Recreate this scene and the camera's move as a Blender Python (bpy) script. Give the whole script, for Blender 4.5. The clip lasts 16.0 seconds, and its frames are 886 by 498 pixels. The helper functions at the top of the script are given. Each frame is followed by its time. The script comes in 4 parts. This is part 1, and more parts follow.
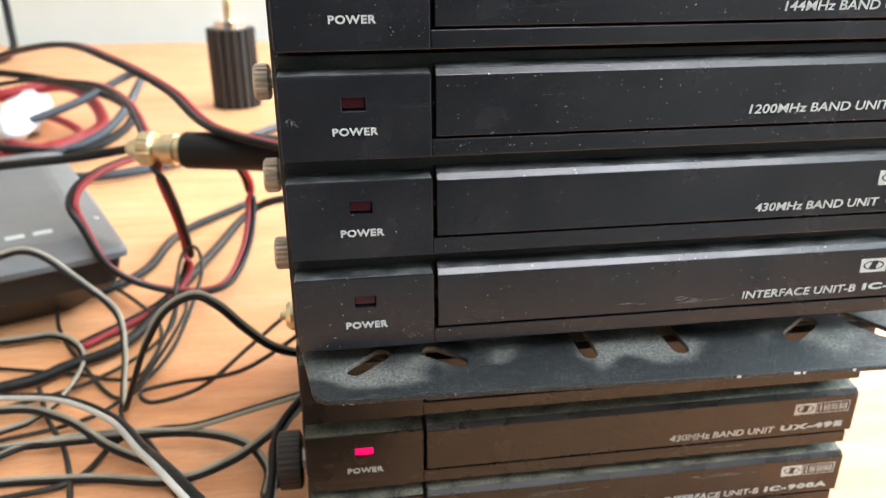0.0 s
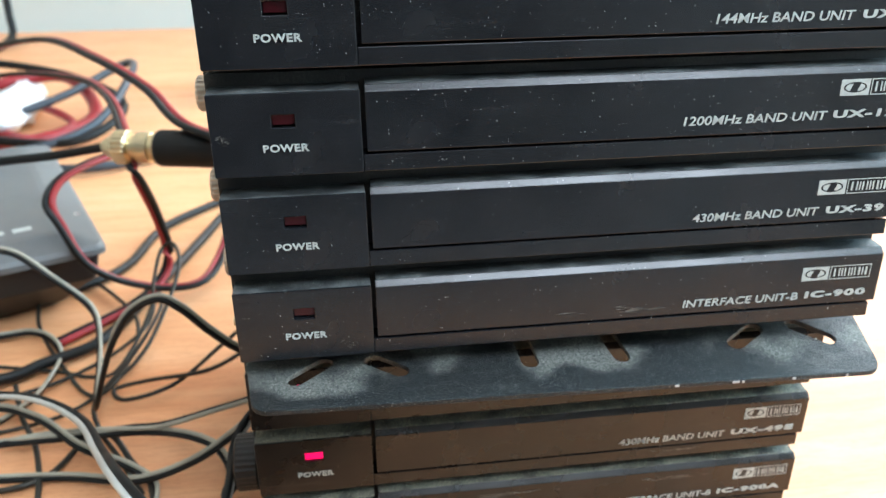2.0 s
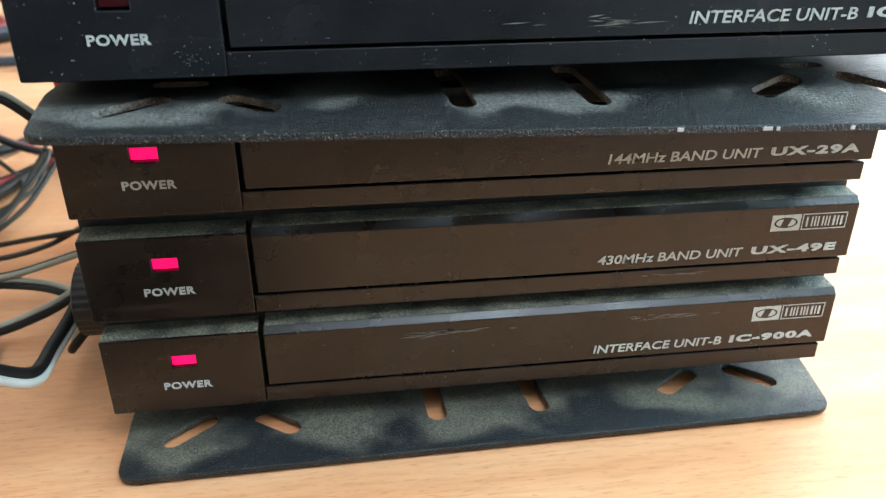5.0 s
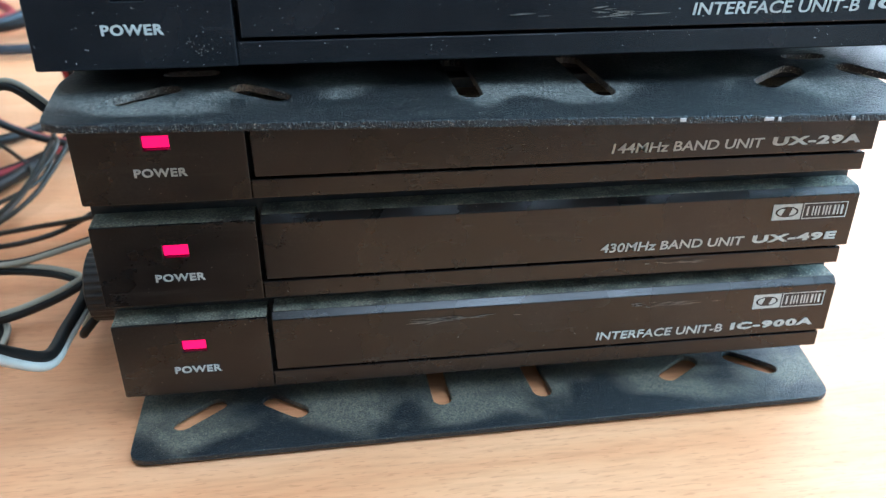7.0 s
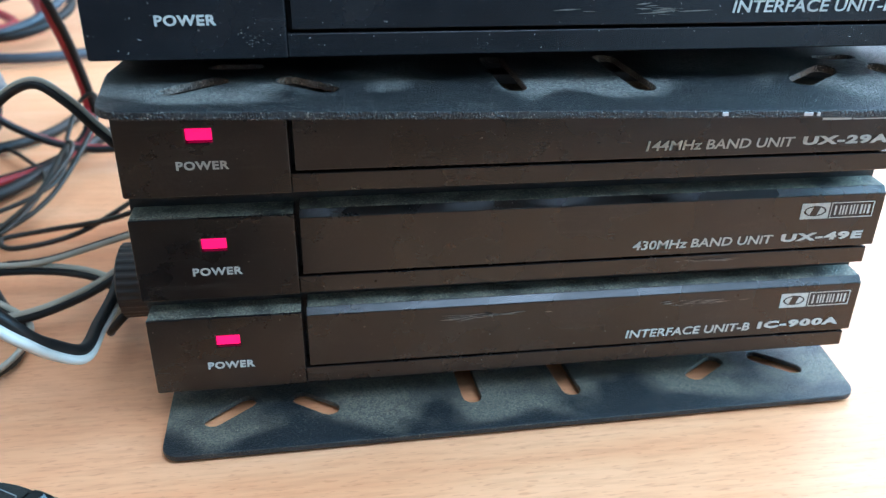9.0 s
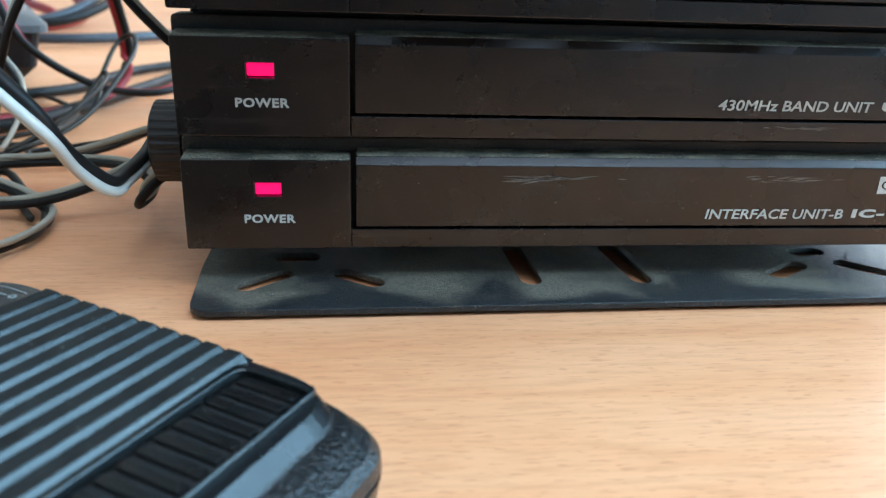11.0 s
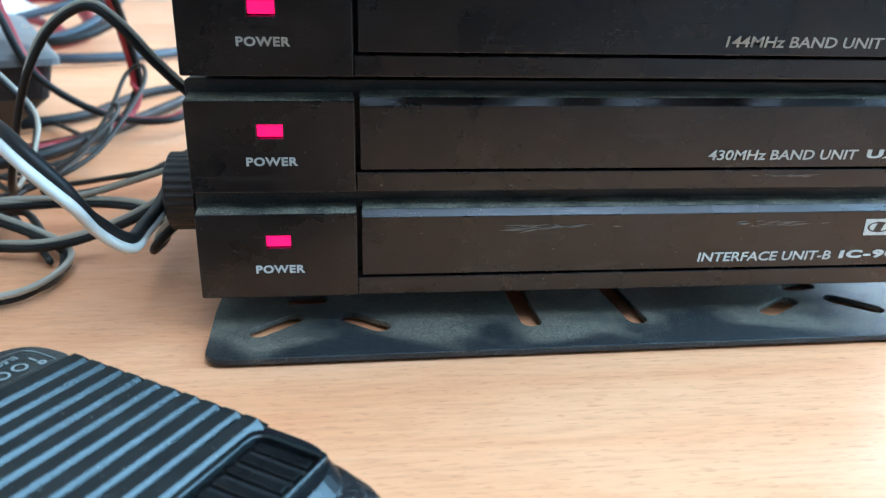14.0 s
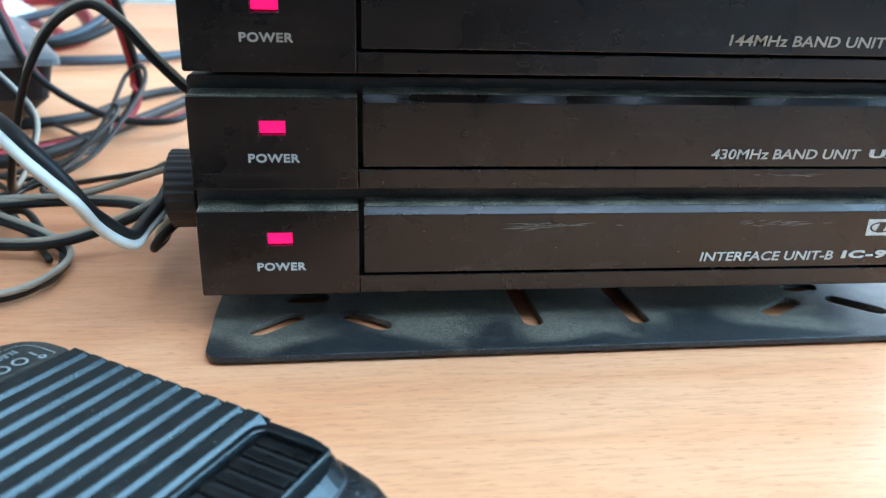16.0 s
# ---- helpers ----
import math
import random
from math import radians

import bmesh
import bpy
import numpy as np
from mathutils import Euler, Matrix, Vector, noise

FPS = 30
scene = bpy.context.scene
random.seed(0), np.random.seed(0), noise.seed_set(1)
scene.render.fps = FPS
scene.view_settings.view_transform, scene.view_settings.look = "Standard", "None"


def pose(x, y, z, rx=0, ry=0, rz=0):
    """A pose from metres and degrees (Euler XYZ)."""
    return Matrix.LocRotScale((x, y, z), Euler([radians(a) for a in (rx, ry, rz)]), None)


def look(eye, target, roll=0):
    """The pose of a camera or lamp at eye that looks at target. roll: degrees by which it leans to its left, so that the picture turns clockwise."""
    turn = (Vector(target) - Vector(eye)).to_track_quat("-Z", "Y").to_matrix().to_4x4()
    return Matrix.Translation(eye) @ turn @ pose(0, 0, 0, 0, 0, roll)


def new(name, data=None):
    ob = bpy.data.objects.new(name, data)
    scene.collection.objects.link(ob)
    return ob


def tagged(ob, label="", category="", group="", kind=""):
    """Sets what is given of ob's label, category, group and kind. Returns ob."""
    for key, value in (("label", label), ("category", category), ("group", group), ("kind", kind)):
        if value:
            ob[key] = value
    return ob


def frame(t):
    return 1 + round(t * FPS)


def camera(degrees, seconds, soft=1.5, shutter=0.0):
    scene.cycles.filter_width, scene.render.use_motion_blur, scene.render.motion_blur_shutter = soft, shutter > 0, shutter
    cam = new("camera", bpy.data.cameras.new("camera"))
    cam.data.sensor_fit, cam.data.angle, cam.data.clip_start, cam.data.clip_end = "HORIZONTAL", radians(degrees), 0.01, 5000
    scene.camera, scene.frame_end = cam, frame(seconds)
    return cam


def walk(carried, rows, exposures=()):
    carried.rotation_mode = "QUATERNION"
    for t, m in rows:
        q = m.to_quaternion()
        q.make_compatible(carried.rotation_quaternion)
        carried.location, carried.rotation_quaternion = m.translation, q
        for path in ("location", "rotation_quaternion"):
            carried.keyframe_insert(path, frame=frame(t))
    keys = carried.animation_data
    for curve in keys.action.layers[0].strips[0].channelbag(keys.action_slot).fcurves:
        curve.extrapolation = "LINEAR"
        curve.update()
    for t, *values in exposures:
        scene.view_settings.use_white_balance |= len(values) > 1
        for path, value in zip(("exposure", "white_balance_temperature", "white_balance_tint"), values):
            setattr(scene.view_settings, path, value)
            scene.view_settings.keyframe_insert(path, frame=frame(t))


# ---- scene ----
cam = camera(60.8, 16.0, soft=1.3)
PATH = [
    (0, (0.019, -0.184, 0.192), (0.285, 1.638, -0.59), 0.1),
    (0.5, (0.021, -0.188, 0.196), (0.227, 1.627, -0.619), -0.8),
    (1, (0.019, -0.187, 0.197), (0.234, 1.62, -0.633), -0.6),
    (1.5, (0.022, -0.186, 0.195), (0.251, 1.619, -0.634), -0.2),
    (2, (0.038, -0.185, 0.2), (0.273, 1.62, -0.628), -0.4),
    (2.5, (0.052, -0.181, 0.2), (0.275, 1.625, -0.631), -1.3),
    (3, (0.062, -0.176, 0.198), (0.276, 1.629, -0.637), -1.7),
    (3.5, (0.065, -0.169, 0.186), (0.274, 1.634, -0.654), -1.7),
    (4, (0.066, -0.158, 0.154), (0.277, 1.651, -0.674), -1.0),
    (4.5, (0.064, -0.151, 0.135), (0.298, 1.65, -0.702), -0.4),
    (5, (0.062, -0.15, 0.122), (0.303, 1.634, -0.749), -0.0),
    (5.2, (0.062, -0.15, 0.122), (0.295, 1.627, -0.764), 0.1),
    (7.5, (0.06, -0.153, 0.123), (0.291, 1.614, -0.779), 0.1),
    (8, (0.055, -0.152, 0.123), (0.306, 1.606, -0.789), 0.6),
    (10.3, (0.046, -0.158, 0.088), (0.318, 1.676, -0.662), 0.8),
    (10.5, (0.044, -0.158, 0.08), (0.317, 1.679, -0.664), 1.6),
    (11, (0.042, -0.155, 0.071), (0.259, 1.698, -0.65), 2.1),
    (11.5, (0.039, -0.153, 0.071), (0.251, 1.698, -0.655), 2.2),
    (12, (0.04, -0.157, 0.082), (0.25, 1.687, -0.663), 2.1),
    (12.5, (0.039, -0.161, 0.085), (0.252, 1.683, -0.658), 1.9),
    (13, (0.046, -0.159, 0.091), (0.245, 1.683, -0.662), 1.6),
    (13.5, (0.043, -0.158, 0.086), (0.244, 1.69, -0.651), 1.3),
    (14, (0.042, -0.158, 0.084), (0.244, 1.694, -0.643), 1.3),
    (14.5, (0.04, -0.158, 0.081), (0.244, 1.698, -0.637), 1.3),
    (15, (0.039, -0.158, 0.08), (0.25, 1.699, -0.633), 1.6),
    (15.5, (0.04, -0.159, 0.082), (0.25, 1.699, -0.627), 1.6),
    (16, (0.041, -0.158, 0.082), (0.25, 1.7, -0.629), 1.6),
]
walk(cam, [(t, look(eye, target, roll)) for t, eye, target, roll in PATH], exposures=[(0, 0.30, 7400, 21), (2.0, 0.14, 6600, 13), (3.5, 0.12, 6500, 11), (4.0, 0.28, 6850, 13), (4.5, 0.33, 6950, 13), (5.0, 0.03, 6500, 10), (7.5, 0.04, 5500, 9), (8.0, 0.06, 5400, 9), (10.3, 0.08, 5200, 7), (11.0, -0.12, 5700, 9), (12.0, 0.08, 5350, 7), (14.5, 0.12, 5250, 7), (16.0, 0.12, 5350, 8)])

# ---- world and light ----
world = bpy.data.worlds.new("sky")
scene.world = world
world.use_nodes = True
wn = world.node_tree
sky = wn.nodes.new("ShaderNodeTexSky")
sky.sky_type, sky.sun_disc = "NISHITA", False
sky.sun_elevation, sky.sun_rotation = radians(38), radians(40)
wn.links.new(sky.outputs[0], wn.nodes["Background"].inputs[0])
wn.nodes["Background"].inputs[1].default_value = 0.12


def area(name, m, sx, sy, watts, colour):
    d = bpy.data.lights.new(name, "AREA")
    d.shape, d.size, d.size_y, d.energy, d.color = "RECTANGLE", sx, sy, watts, colour
    ob = new(name, d)
    ob.matrix_world = m
    return ob


# sky light standing in the window openings and the roof window
area("window_light_north", look((1.05, 1.40, 0.95), (0.6, -0.4, 0.1)), 1.4, 1.2, 37, (0.90, 0.96, 1.0))
area("window_light_east", look((1.98, 0.0, 0.98), (0.0, -0.1, 0.1)), 1.8, 1.45, 118, (0.47, 0.79, 0.97))
area("roof_window_light", look((0.70, -0.95, 1.77), (0.60, -0.75, 0.0)), 1.25, 1.0, 46, (0.74, 0.88, 1.0))
cam.data.dof.use_dof, cam.data.dof.focus_distance, cam.data.dof.aperture_fstop = True, 0.160, 24.0

# ---- materials ----


def mat(name, colour, rough=0.5, metal=0.0, vary=0.0, scale=40.0, bump=0.0, bscale=400.0, spec=0.5, coat=0.0):
    m = bpy.data.materials.new(name)
    m.use_nodes = True
    nt = m.node_tree
    b = nt.nodes["Principled BSDF"]
    b.inputs["Base Color"].default_value = (*colour, 1)
    b.inputs["Roughness"].default_value = rough
    b.inputs["Metallic"].default_value = metal
    b.inputs["Specular IOR Level"].default_value = spec
    b.inputs["Coat Weight"].default_value = coat
    tc = nt.nodes.new("ShaderNodeTexCoord")
    if vary:
        n = nt.nodes.new("ShaderNodeTexNoise")
        n.inputs["Scale"].default_value, n.inputs["Detail"].default_value = scale, 6
        nt.links.new(tc.outputs["Object"], n.inputs["Vector"])
        r = nt.nodes.new("ShaderNodeMapRange")
        r.inputs["From Min"].default_value, r.inputs["From Max"].default_value = 0.3, 0.7
        r.inputs["To Min"].default_value, r.inputs["To Max"].default_value = 1 - vary, 1 + vary
        nt.links.new(n.outputs["Fac"], r.inputs["Value"])
        h = nt.nodes.new("ShaderNodeHueSaturation")
        h.inputs["Color"].default_value = (*colour, 1)
        nt.links.new(r.outputs[0], h.inputs["Value"])
        nt.links.new(h.outputs[0], b.inputs["Base Color"])
        r2 = nt.nodes.new("ShaderNodeMapRange")
        r2.inputs["From Min"].default_value, r2.inputs["From Max"].default_value = 0.3, 0.7
        r2.inputs["To Min"].default_value, r2.inputs["To Max"].default_value = max(0.05, rough - 0.07), rough + 0.07
        nt.links.new(n.outputs["Fac"], r2.inputs["Value"])
        nt.links.new(r2.outputs[0], b.inputs["Roughness"])
    if bump:
        n2 = nt.nodes.new("ShaderNodeTexNoise")
        n2.inputs["Scale"].default_value, n2.inputs["Detail"].default_value = bscale, 3
        nt.links.new(tc.outputs["Object"], n2.inputs["Vector"])
        bp = nt.nodes.new("ShaderNodeBump")
        bp.inputs["Strength"].default_value, bp.inputs["Distance"].default_value = bump, 0.0006
        nt.links.new(n2.outputs["Fac"], bp.inputs["Height"])
        nt.links.new(bp.outputs[0], b.inputs["Normal"])
    return m


def dusty(m, dust=(0.32, 0.31, 0.27), speck=0.0, speck_scale=900.0, patch=0.0, patch_scale=45.0, film=0.0, grain_scale=1600.0, speck_lo=0.725, streak=0.0, patch_lo=0.42, patch_hi=0.66, swept=None):
    """Adds dust to a material: single specks, cloudy patches with a fine grain, and an even thin film."""
    nt = m.node_tree
    b = nt.nodes["Principled BSDF"]
    tc = nt.nodes.new("ShaderNodeTexCoord")
    geo = nt.nodes.new("ShaderNodeObjectInfo")
    shift = nt.nodes.new("ShaderNodeVectorMath")
    shift.operation = "ADD"
    nt.links.new(tc.outputs["Object"], shift.inputs[0])
    nt.links.new(geo.outputs["Random"], shift.inputs[1])

    def noise_step(scale, lo, hi, top, detail=2.0):
        n = nt.nodes.new("ShaderNodeTexNoise")
        n.inputs["Scale"].default_value, n.inputs["Detail"].default_value = scale, detail
        nt.links.new(shift.outputs[0], n.inputs["Vector"])
        r = nt.nodes.new("ShaderNodeMapRange")
        r.inputs["From Min"].default_value, r.inputs["From Max"].default_value = lo, hi
        r.inputs["To Max"].default_value = top
        nt.links.new(n.outputs["Fac"], r.inputs["Value"])
        return r.outputs[0]

    def math2(op, a, c):
        k = nt.nodes.new("ShaderNodeMath")
        k.operation, k.use_clamp = op, True
        for s, v in ((0, a), (1, c)):
            if isinstance(v, (int, float)):
                k.inputs[s].default_value = v
            else:
                nt.links.new(v, k.inputs[s])
        return k.outputs[0]

    fac = math2("ADD", film, 0.0)
    if patch:
        cloud = noise_step(patch_scale, patch_lo, patch_hi, patch, 5.0)
        grain = noise_step(grain_scale, 0.35, 0.65, 1.0)
        lay = math2("MULTIPLY", cloud, math2("ADD", math2("MULTIPLY", grain, 0.75), 0.25))
        if swept:  # dust wiped off along the front, with a wavy edge: start and full depth, waviness
            xyz = nt.nodes.new("ShaderNodeSeparateXYZ")
            nt.links.new(tc.outputs["Object"], xyz.inputs[0])
            wave = nt.nodes.new("ShaderNodeTexVoronoi")
            wave.feature, wave.inputs["Scale"].default_value = "SMOOTH_F1", 62.0
            nt.links.new(shift.outputs[0], wave.inputs["Vector"])
            off = nt.nodes.new("ShaderNodeMath")
            off.operation = "MULTIPLY_ADD"
            off.inputs[1].default_value = swept[2]
            nt.links.new(wave.outputs["Distance"], off.inputs[0])
            nt.links.new(xyz.outputs["Y"], off.inputs[2])
            edge = nt.nodes.new("ShaderNodeMapRange")
            edge.interpolation_type = "SMOOTHSTEP"
            edge.inputs["From Min"].default_value, edge.inputs["From Max"].default_value = swept[0], swept[1]
            nt.links.new(off.outputs[0], edge.inputs["Value"])
            lay = math2("MULTIPLY", lay, edge.outputs[0])
        fac = math2("ADD", fac, lay)
    if streak:
        mp = nt.nodes.new("ShaderNodeMapping")
        mp.inputs["Scale"].default_value = (14.0, 60.0, 170.0)
        nt.links.new(shift.outputs[0], mp.inputs["Vector"])
        n = nt.nodes.new("ShaderNodeTexNoise")
        n.inputs["Scale"].default_value, n.inputs["Detail"].default_value, n.inputs["Roughness"].default_value = 1.6, 7, 0.7
        nt.links.new(mp.outputs[0], n.inputs["Vector"])
        r = nt.nodes.new("ShaderNodeMapRange")
        r.inputs["From Min"].default_value, r.inputs["From Max"].default_value, r.inputs["To Max"].default_value = 0.57, 0.75, streak
        nt.links.new(n.outputs["Fac"], r.inputs["Value"])
        fac = math2("ADD", fac, r.outputs[0])
    if speck:
        fac = math2("ADD", fac, noise_step(speck_scale, speck_lo, speck_lo + 0.02, speck))
    mx = nt.nodes.new("ShaderNodeMix")
    mx.data_type = "RGBA"
    old = b.inputs["Base Color"]
    if old.is_linked:
        nt.links.new(old.links[0].from_socket, mx.inputs[6])
    else:
        mx.inputs[6].default_value = old.default_value
    mx.inputs[7].default_value = (*dust, 1)
    nt.links.new(fac, mx.inputs[0])
    nt.links.new(mx.outputs[2], old)
    ro = b.inputs["Roughness"]
    mr = nt.nodes.new("ShaderNodeMix")
    if ro.is_linked:
        nt.links.new(ro.links[0].from_socket, mr.inputs[2])
    else:
        mr.inputs[2].default_value = ro.default_value
    mr.inputs[3].default_value = 0.85
    nt.links.new(fac, mr.inputs[0])
    nt.links.new(mr.outputs[0], ro)
    return m


M_PANEL = dusty(mat("black_plastic", (0.0100, 0.0106, 0.0128), 0.22, spec=0.62, vary=0.15, scale=60, bump=0.08, bscale=3000), dust=(0.50, 0.50, 0.47), speck=0.7, speck_scale=1900, patch=0.012, patch_scale=70, streak=0.02, speck_lo=0.734)
# same plastic as M_PANEL; reddish base puts the table's warm reflection into colour
M_PANEL_WARMED = dusty(mat("black_plastic_warmed", (0.0062, 0.0036, 0.0030), 0.28, spec=0.60, vary=0.25, scale=60, bump=0.08, bscale=3000), dust=(0.34, 0.30, 0.25), speck=0.4, speck_scale=1400, patch=0.03, patch_scale=80, streak=0.05, speck_lo=0.75)
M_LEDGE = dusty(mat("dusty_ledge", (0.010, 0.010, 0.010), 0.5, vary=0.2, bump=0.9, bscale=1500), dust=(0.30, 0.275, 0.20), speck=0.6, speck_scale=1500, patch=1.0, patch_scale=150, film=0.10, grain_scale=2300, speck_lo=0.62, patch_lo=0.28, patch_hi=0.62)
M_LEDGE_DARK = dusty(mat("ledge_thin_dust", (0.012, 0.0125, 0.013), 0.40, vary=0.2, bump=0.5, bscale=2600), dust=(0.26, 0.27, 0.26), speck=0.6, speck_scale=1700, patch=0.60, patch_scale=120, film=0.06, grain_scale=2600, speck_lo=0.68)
M_CASE = dusty(mat("case_paint", (0.012, 0.012, 0.012), 0.5, vary=0.2, bump=0.3, bscale=1500), patch=0.15)
M_PLATE = dusty(mat("bracket_paint", (0.0085, 0.0100, 0.0112), 0.40, spec=0.38, vary=0.2, bump=1.0, bscale=2400), dust=(0.42, 0.41, 0.36), speck=0.5, speck_scale=3300, patch=0.50, patch_scale=44, film=0.0, grain_scale=1500, speck_lo=0.635, patch_lo=0.47, patch_hi=0.60, swept=(0.0125, 0.0175, 0.016))
M_PLATE_LOW = dusty(mat("bracket_paint_brown_dust", (0.0110, 0.0140, 0.0165), 0.40, spec=0.40, vary=0.2, bump=0.7, bscale=2600), dust=(0.32, 0.28, 0.20), speck=0.5, speck_scale=2600, patch=0.58, patch_scale=52, grain_scale=2300, speck_lo=0.662, patch_lo=0.36, patch_hi=0.56, swept=(0.0110, 0.0155, 0.016))
M_PRINT = mat("silver_print", (0.47, 0.50, 0.475), 0.5, vary=0.15, scale=900)
M_SMEAR = mat("rubbed_plastic", (0.15, 0.145, 0.13), 0.45, vary=0.3, scale=900)
M_LED_OFF = mat("dark_red_window", (0.06, 0.005, 0.008), 0.25)
M_KNURL = mat("nickel_knob", (0.58, 0.49, 0.39), 0.38, 0.35, vary=0.15, scale=200)
M_BLACKKNOB = mat("black_knob", (0.022, 0.0175, 0.0145), 0.5, vary=0.2, scale=100)
M_BRASS = mat("brass_gold", (0.74, 0.62, 0.40), 0.34, 1.0, vary=0.15, scale=120)
M_CHROME = mat("chrome", (0.75, 0.75, 0.76), 0.15, 1.0)
M_CABLE = mat("black_cable", (0.0095, 0.009, 0.0085), 0.48, spec=0.28, vary=0.2, scale=90)
# brighter copy of M_BEIGE's wire: the window it mirrors is in the colour
M_BEIGE_LIT = mat("beige_cable_lit", (0.52, 0.51, 0.46), 0.36, vary=0.1, scale=90)
M_BEIGE = mat("beige_cable", (0.36, 0.335, 0.265), 0.36, vary=0.15, scale=90)
M_THIN = mat("dark_olive_cable", (0.026, 0.023, 0.017), 0.45, spec=0.35, vary=0.2, scale=90)
M_RED = mat("red_cable", (0.33, 0.02, 0.025), 0.4, vary=0.15, scale=90)
M_GREYCABLE = mat("grey_blue_cable", (0.040, 0.048, 0.060), 0.45, vary=0.1, scale=90)
M_MIC = dusty(mat("mic_black", (0.009, 0.0115, 0.0120), 0.21, spec=0.40, vary=0.2, scale=120, bump=0.12, bscale=2500), speck=0.4, speck_scale=1700)
M_MICTOP = dusty(mat("mic_worn_black", (0.015, 0.0155, 0.0145), 0.60, spec=0.16, vary=0.3, scale=160, bump=0.3, bscale=3000), dust=(0.35, 0.34, 0.30), speck=0.5, speck_scale=1600, speck_lo=0.71)
M_GRILLE = mat("mic_matt_black", (0.006, 0.0065, 0.0065), 0.30, spec=0.22, vary=0.2, scale=150, bump=0.2, bscale=2500)
M_MICBEVEL = dusty(mat("mic_gloss", (0.010, 0.0105, 0.011), 0.18, vary=0.15, scale=150, bump=0.8, bscale=1500), speck=0.3, speck_scale=700)
M_MICFACET = mat("mic_smooth_gloss", (0.010, 0.0105, 0.011), 0.28, spec=0.32, vary=0.1, scale=150, bump=0.04, bscale=1800)
# near-black, standing for shade inside the slots; also dark scuffs and seam
M_SHADE_SCUFF = mat("slot_shade_and_scuffs", (0.004, 0.004, 0.004), 0.8)
M_GREYBOX = dusty(mat("grey_box", (0.125, 0.13, 0.132), 0.42, vary=0.12, scale=60, bump=0.2, bscale=1500), patch=0.2, speck=0.3)
M_BLACKBOX = mat("black_base", (0.015, 0.015, 0.015), 0.5, vary=0.2)
M_WALL = mat("wall_paint", (0.77, 0.70, 0.61), 0.8, vary=0.04, scale=6, bump=0.3, bscale=200)
# tones of two unseen walls, picked for what the radio panels reflect
M_UNSEEN_DARK = mat("unseen_wall_dark", (0.042, 0.041, 0.040), 0.85, vary=0.1, scale=5)
M_UNSEEN_GREY = mat("unseen_wall_grey", (0.30, 0.295, 0.29), 0.85, vary=0.06, scale=5, bump=0.3, bscale=200)
M_CEIL = mat("ceiling_paint", (0.80, 0.80, 0.79), 0.85, vary=0.03, scale=5)
M_FLOOR = mat("floor_grey", (0.42, 0.42, 0.43), 0.6, vary=0.2, scale=8)
M_FRAME = mat("window_frame_paint", (0.78, 0.78, 0.77), 0.4, vary=0.04)
M_WHITETAPE = mat("white_plastic", (0.75, 0.75, 0.74), 0.5, vary=0.05)
M_REDPLASTIC = mat("red_plastic", (0.62, 0.03, 0.07), 0.3, vary=0.1)
M_YELLOW = mat("yellow_plastic", (0.75, 0.45, 0.02), 0.35, vary=0.1)
M_BLUE = mat("blue_plastic", (0.03, 0.08, 0.45), 0.35, vary=0.1)
M_CHIP = mat("bare_chip", (0.55, 0.56, 0.56), 0.5, 0.3)
M_STEEL = mat("steel", (0.55, 0.55, 0.56), 0.3, 1.0)

M_LED = bpy.data.materials.new("lit_led")
M_LED.use_nodes = True
_b = M_LED.node_tree.nodes["Principled BSDF"]
_b.inputs["Base Color"].default_value = (0.4, 0.0, 0.08, 1)
_b.inputs["Emission Color"].default_value = (1.0, 0.0, 0.10, 1)
_b.inputs["Emission Strength"].default_value = 1.25


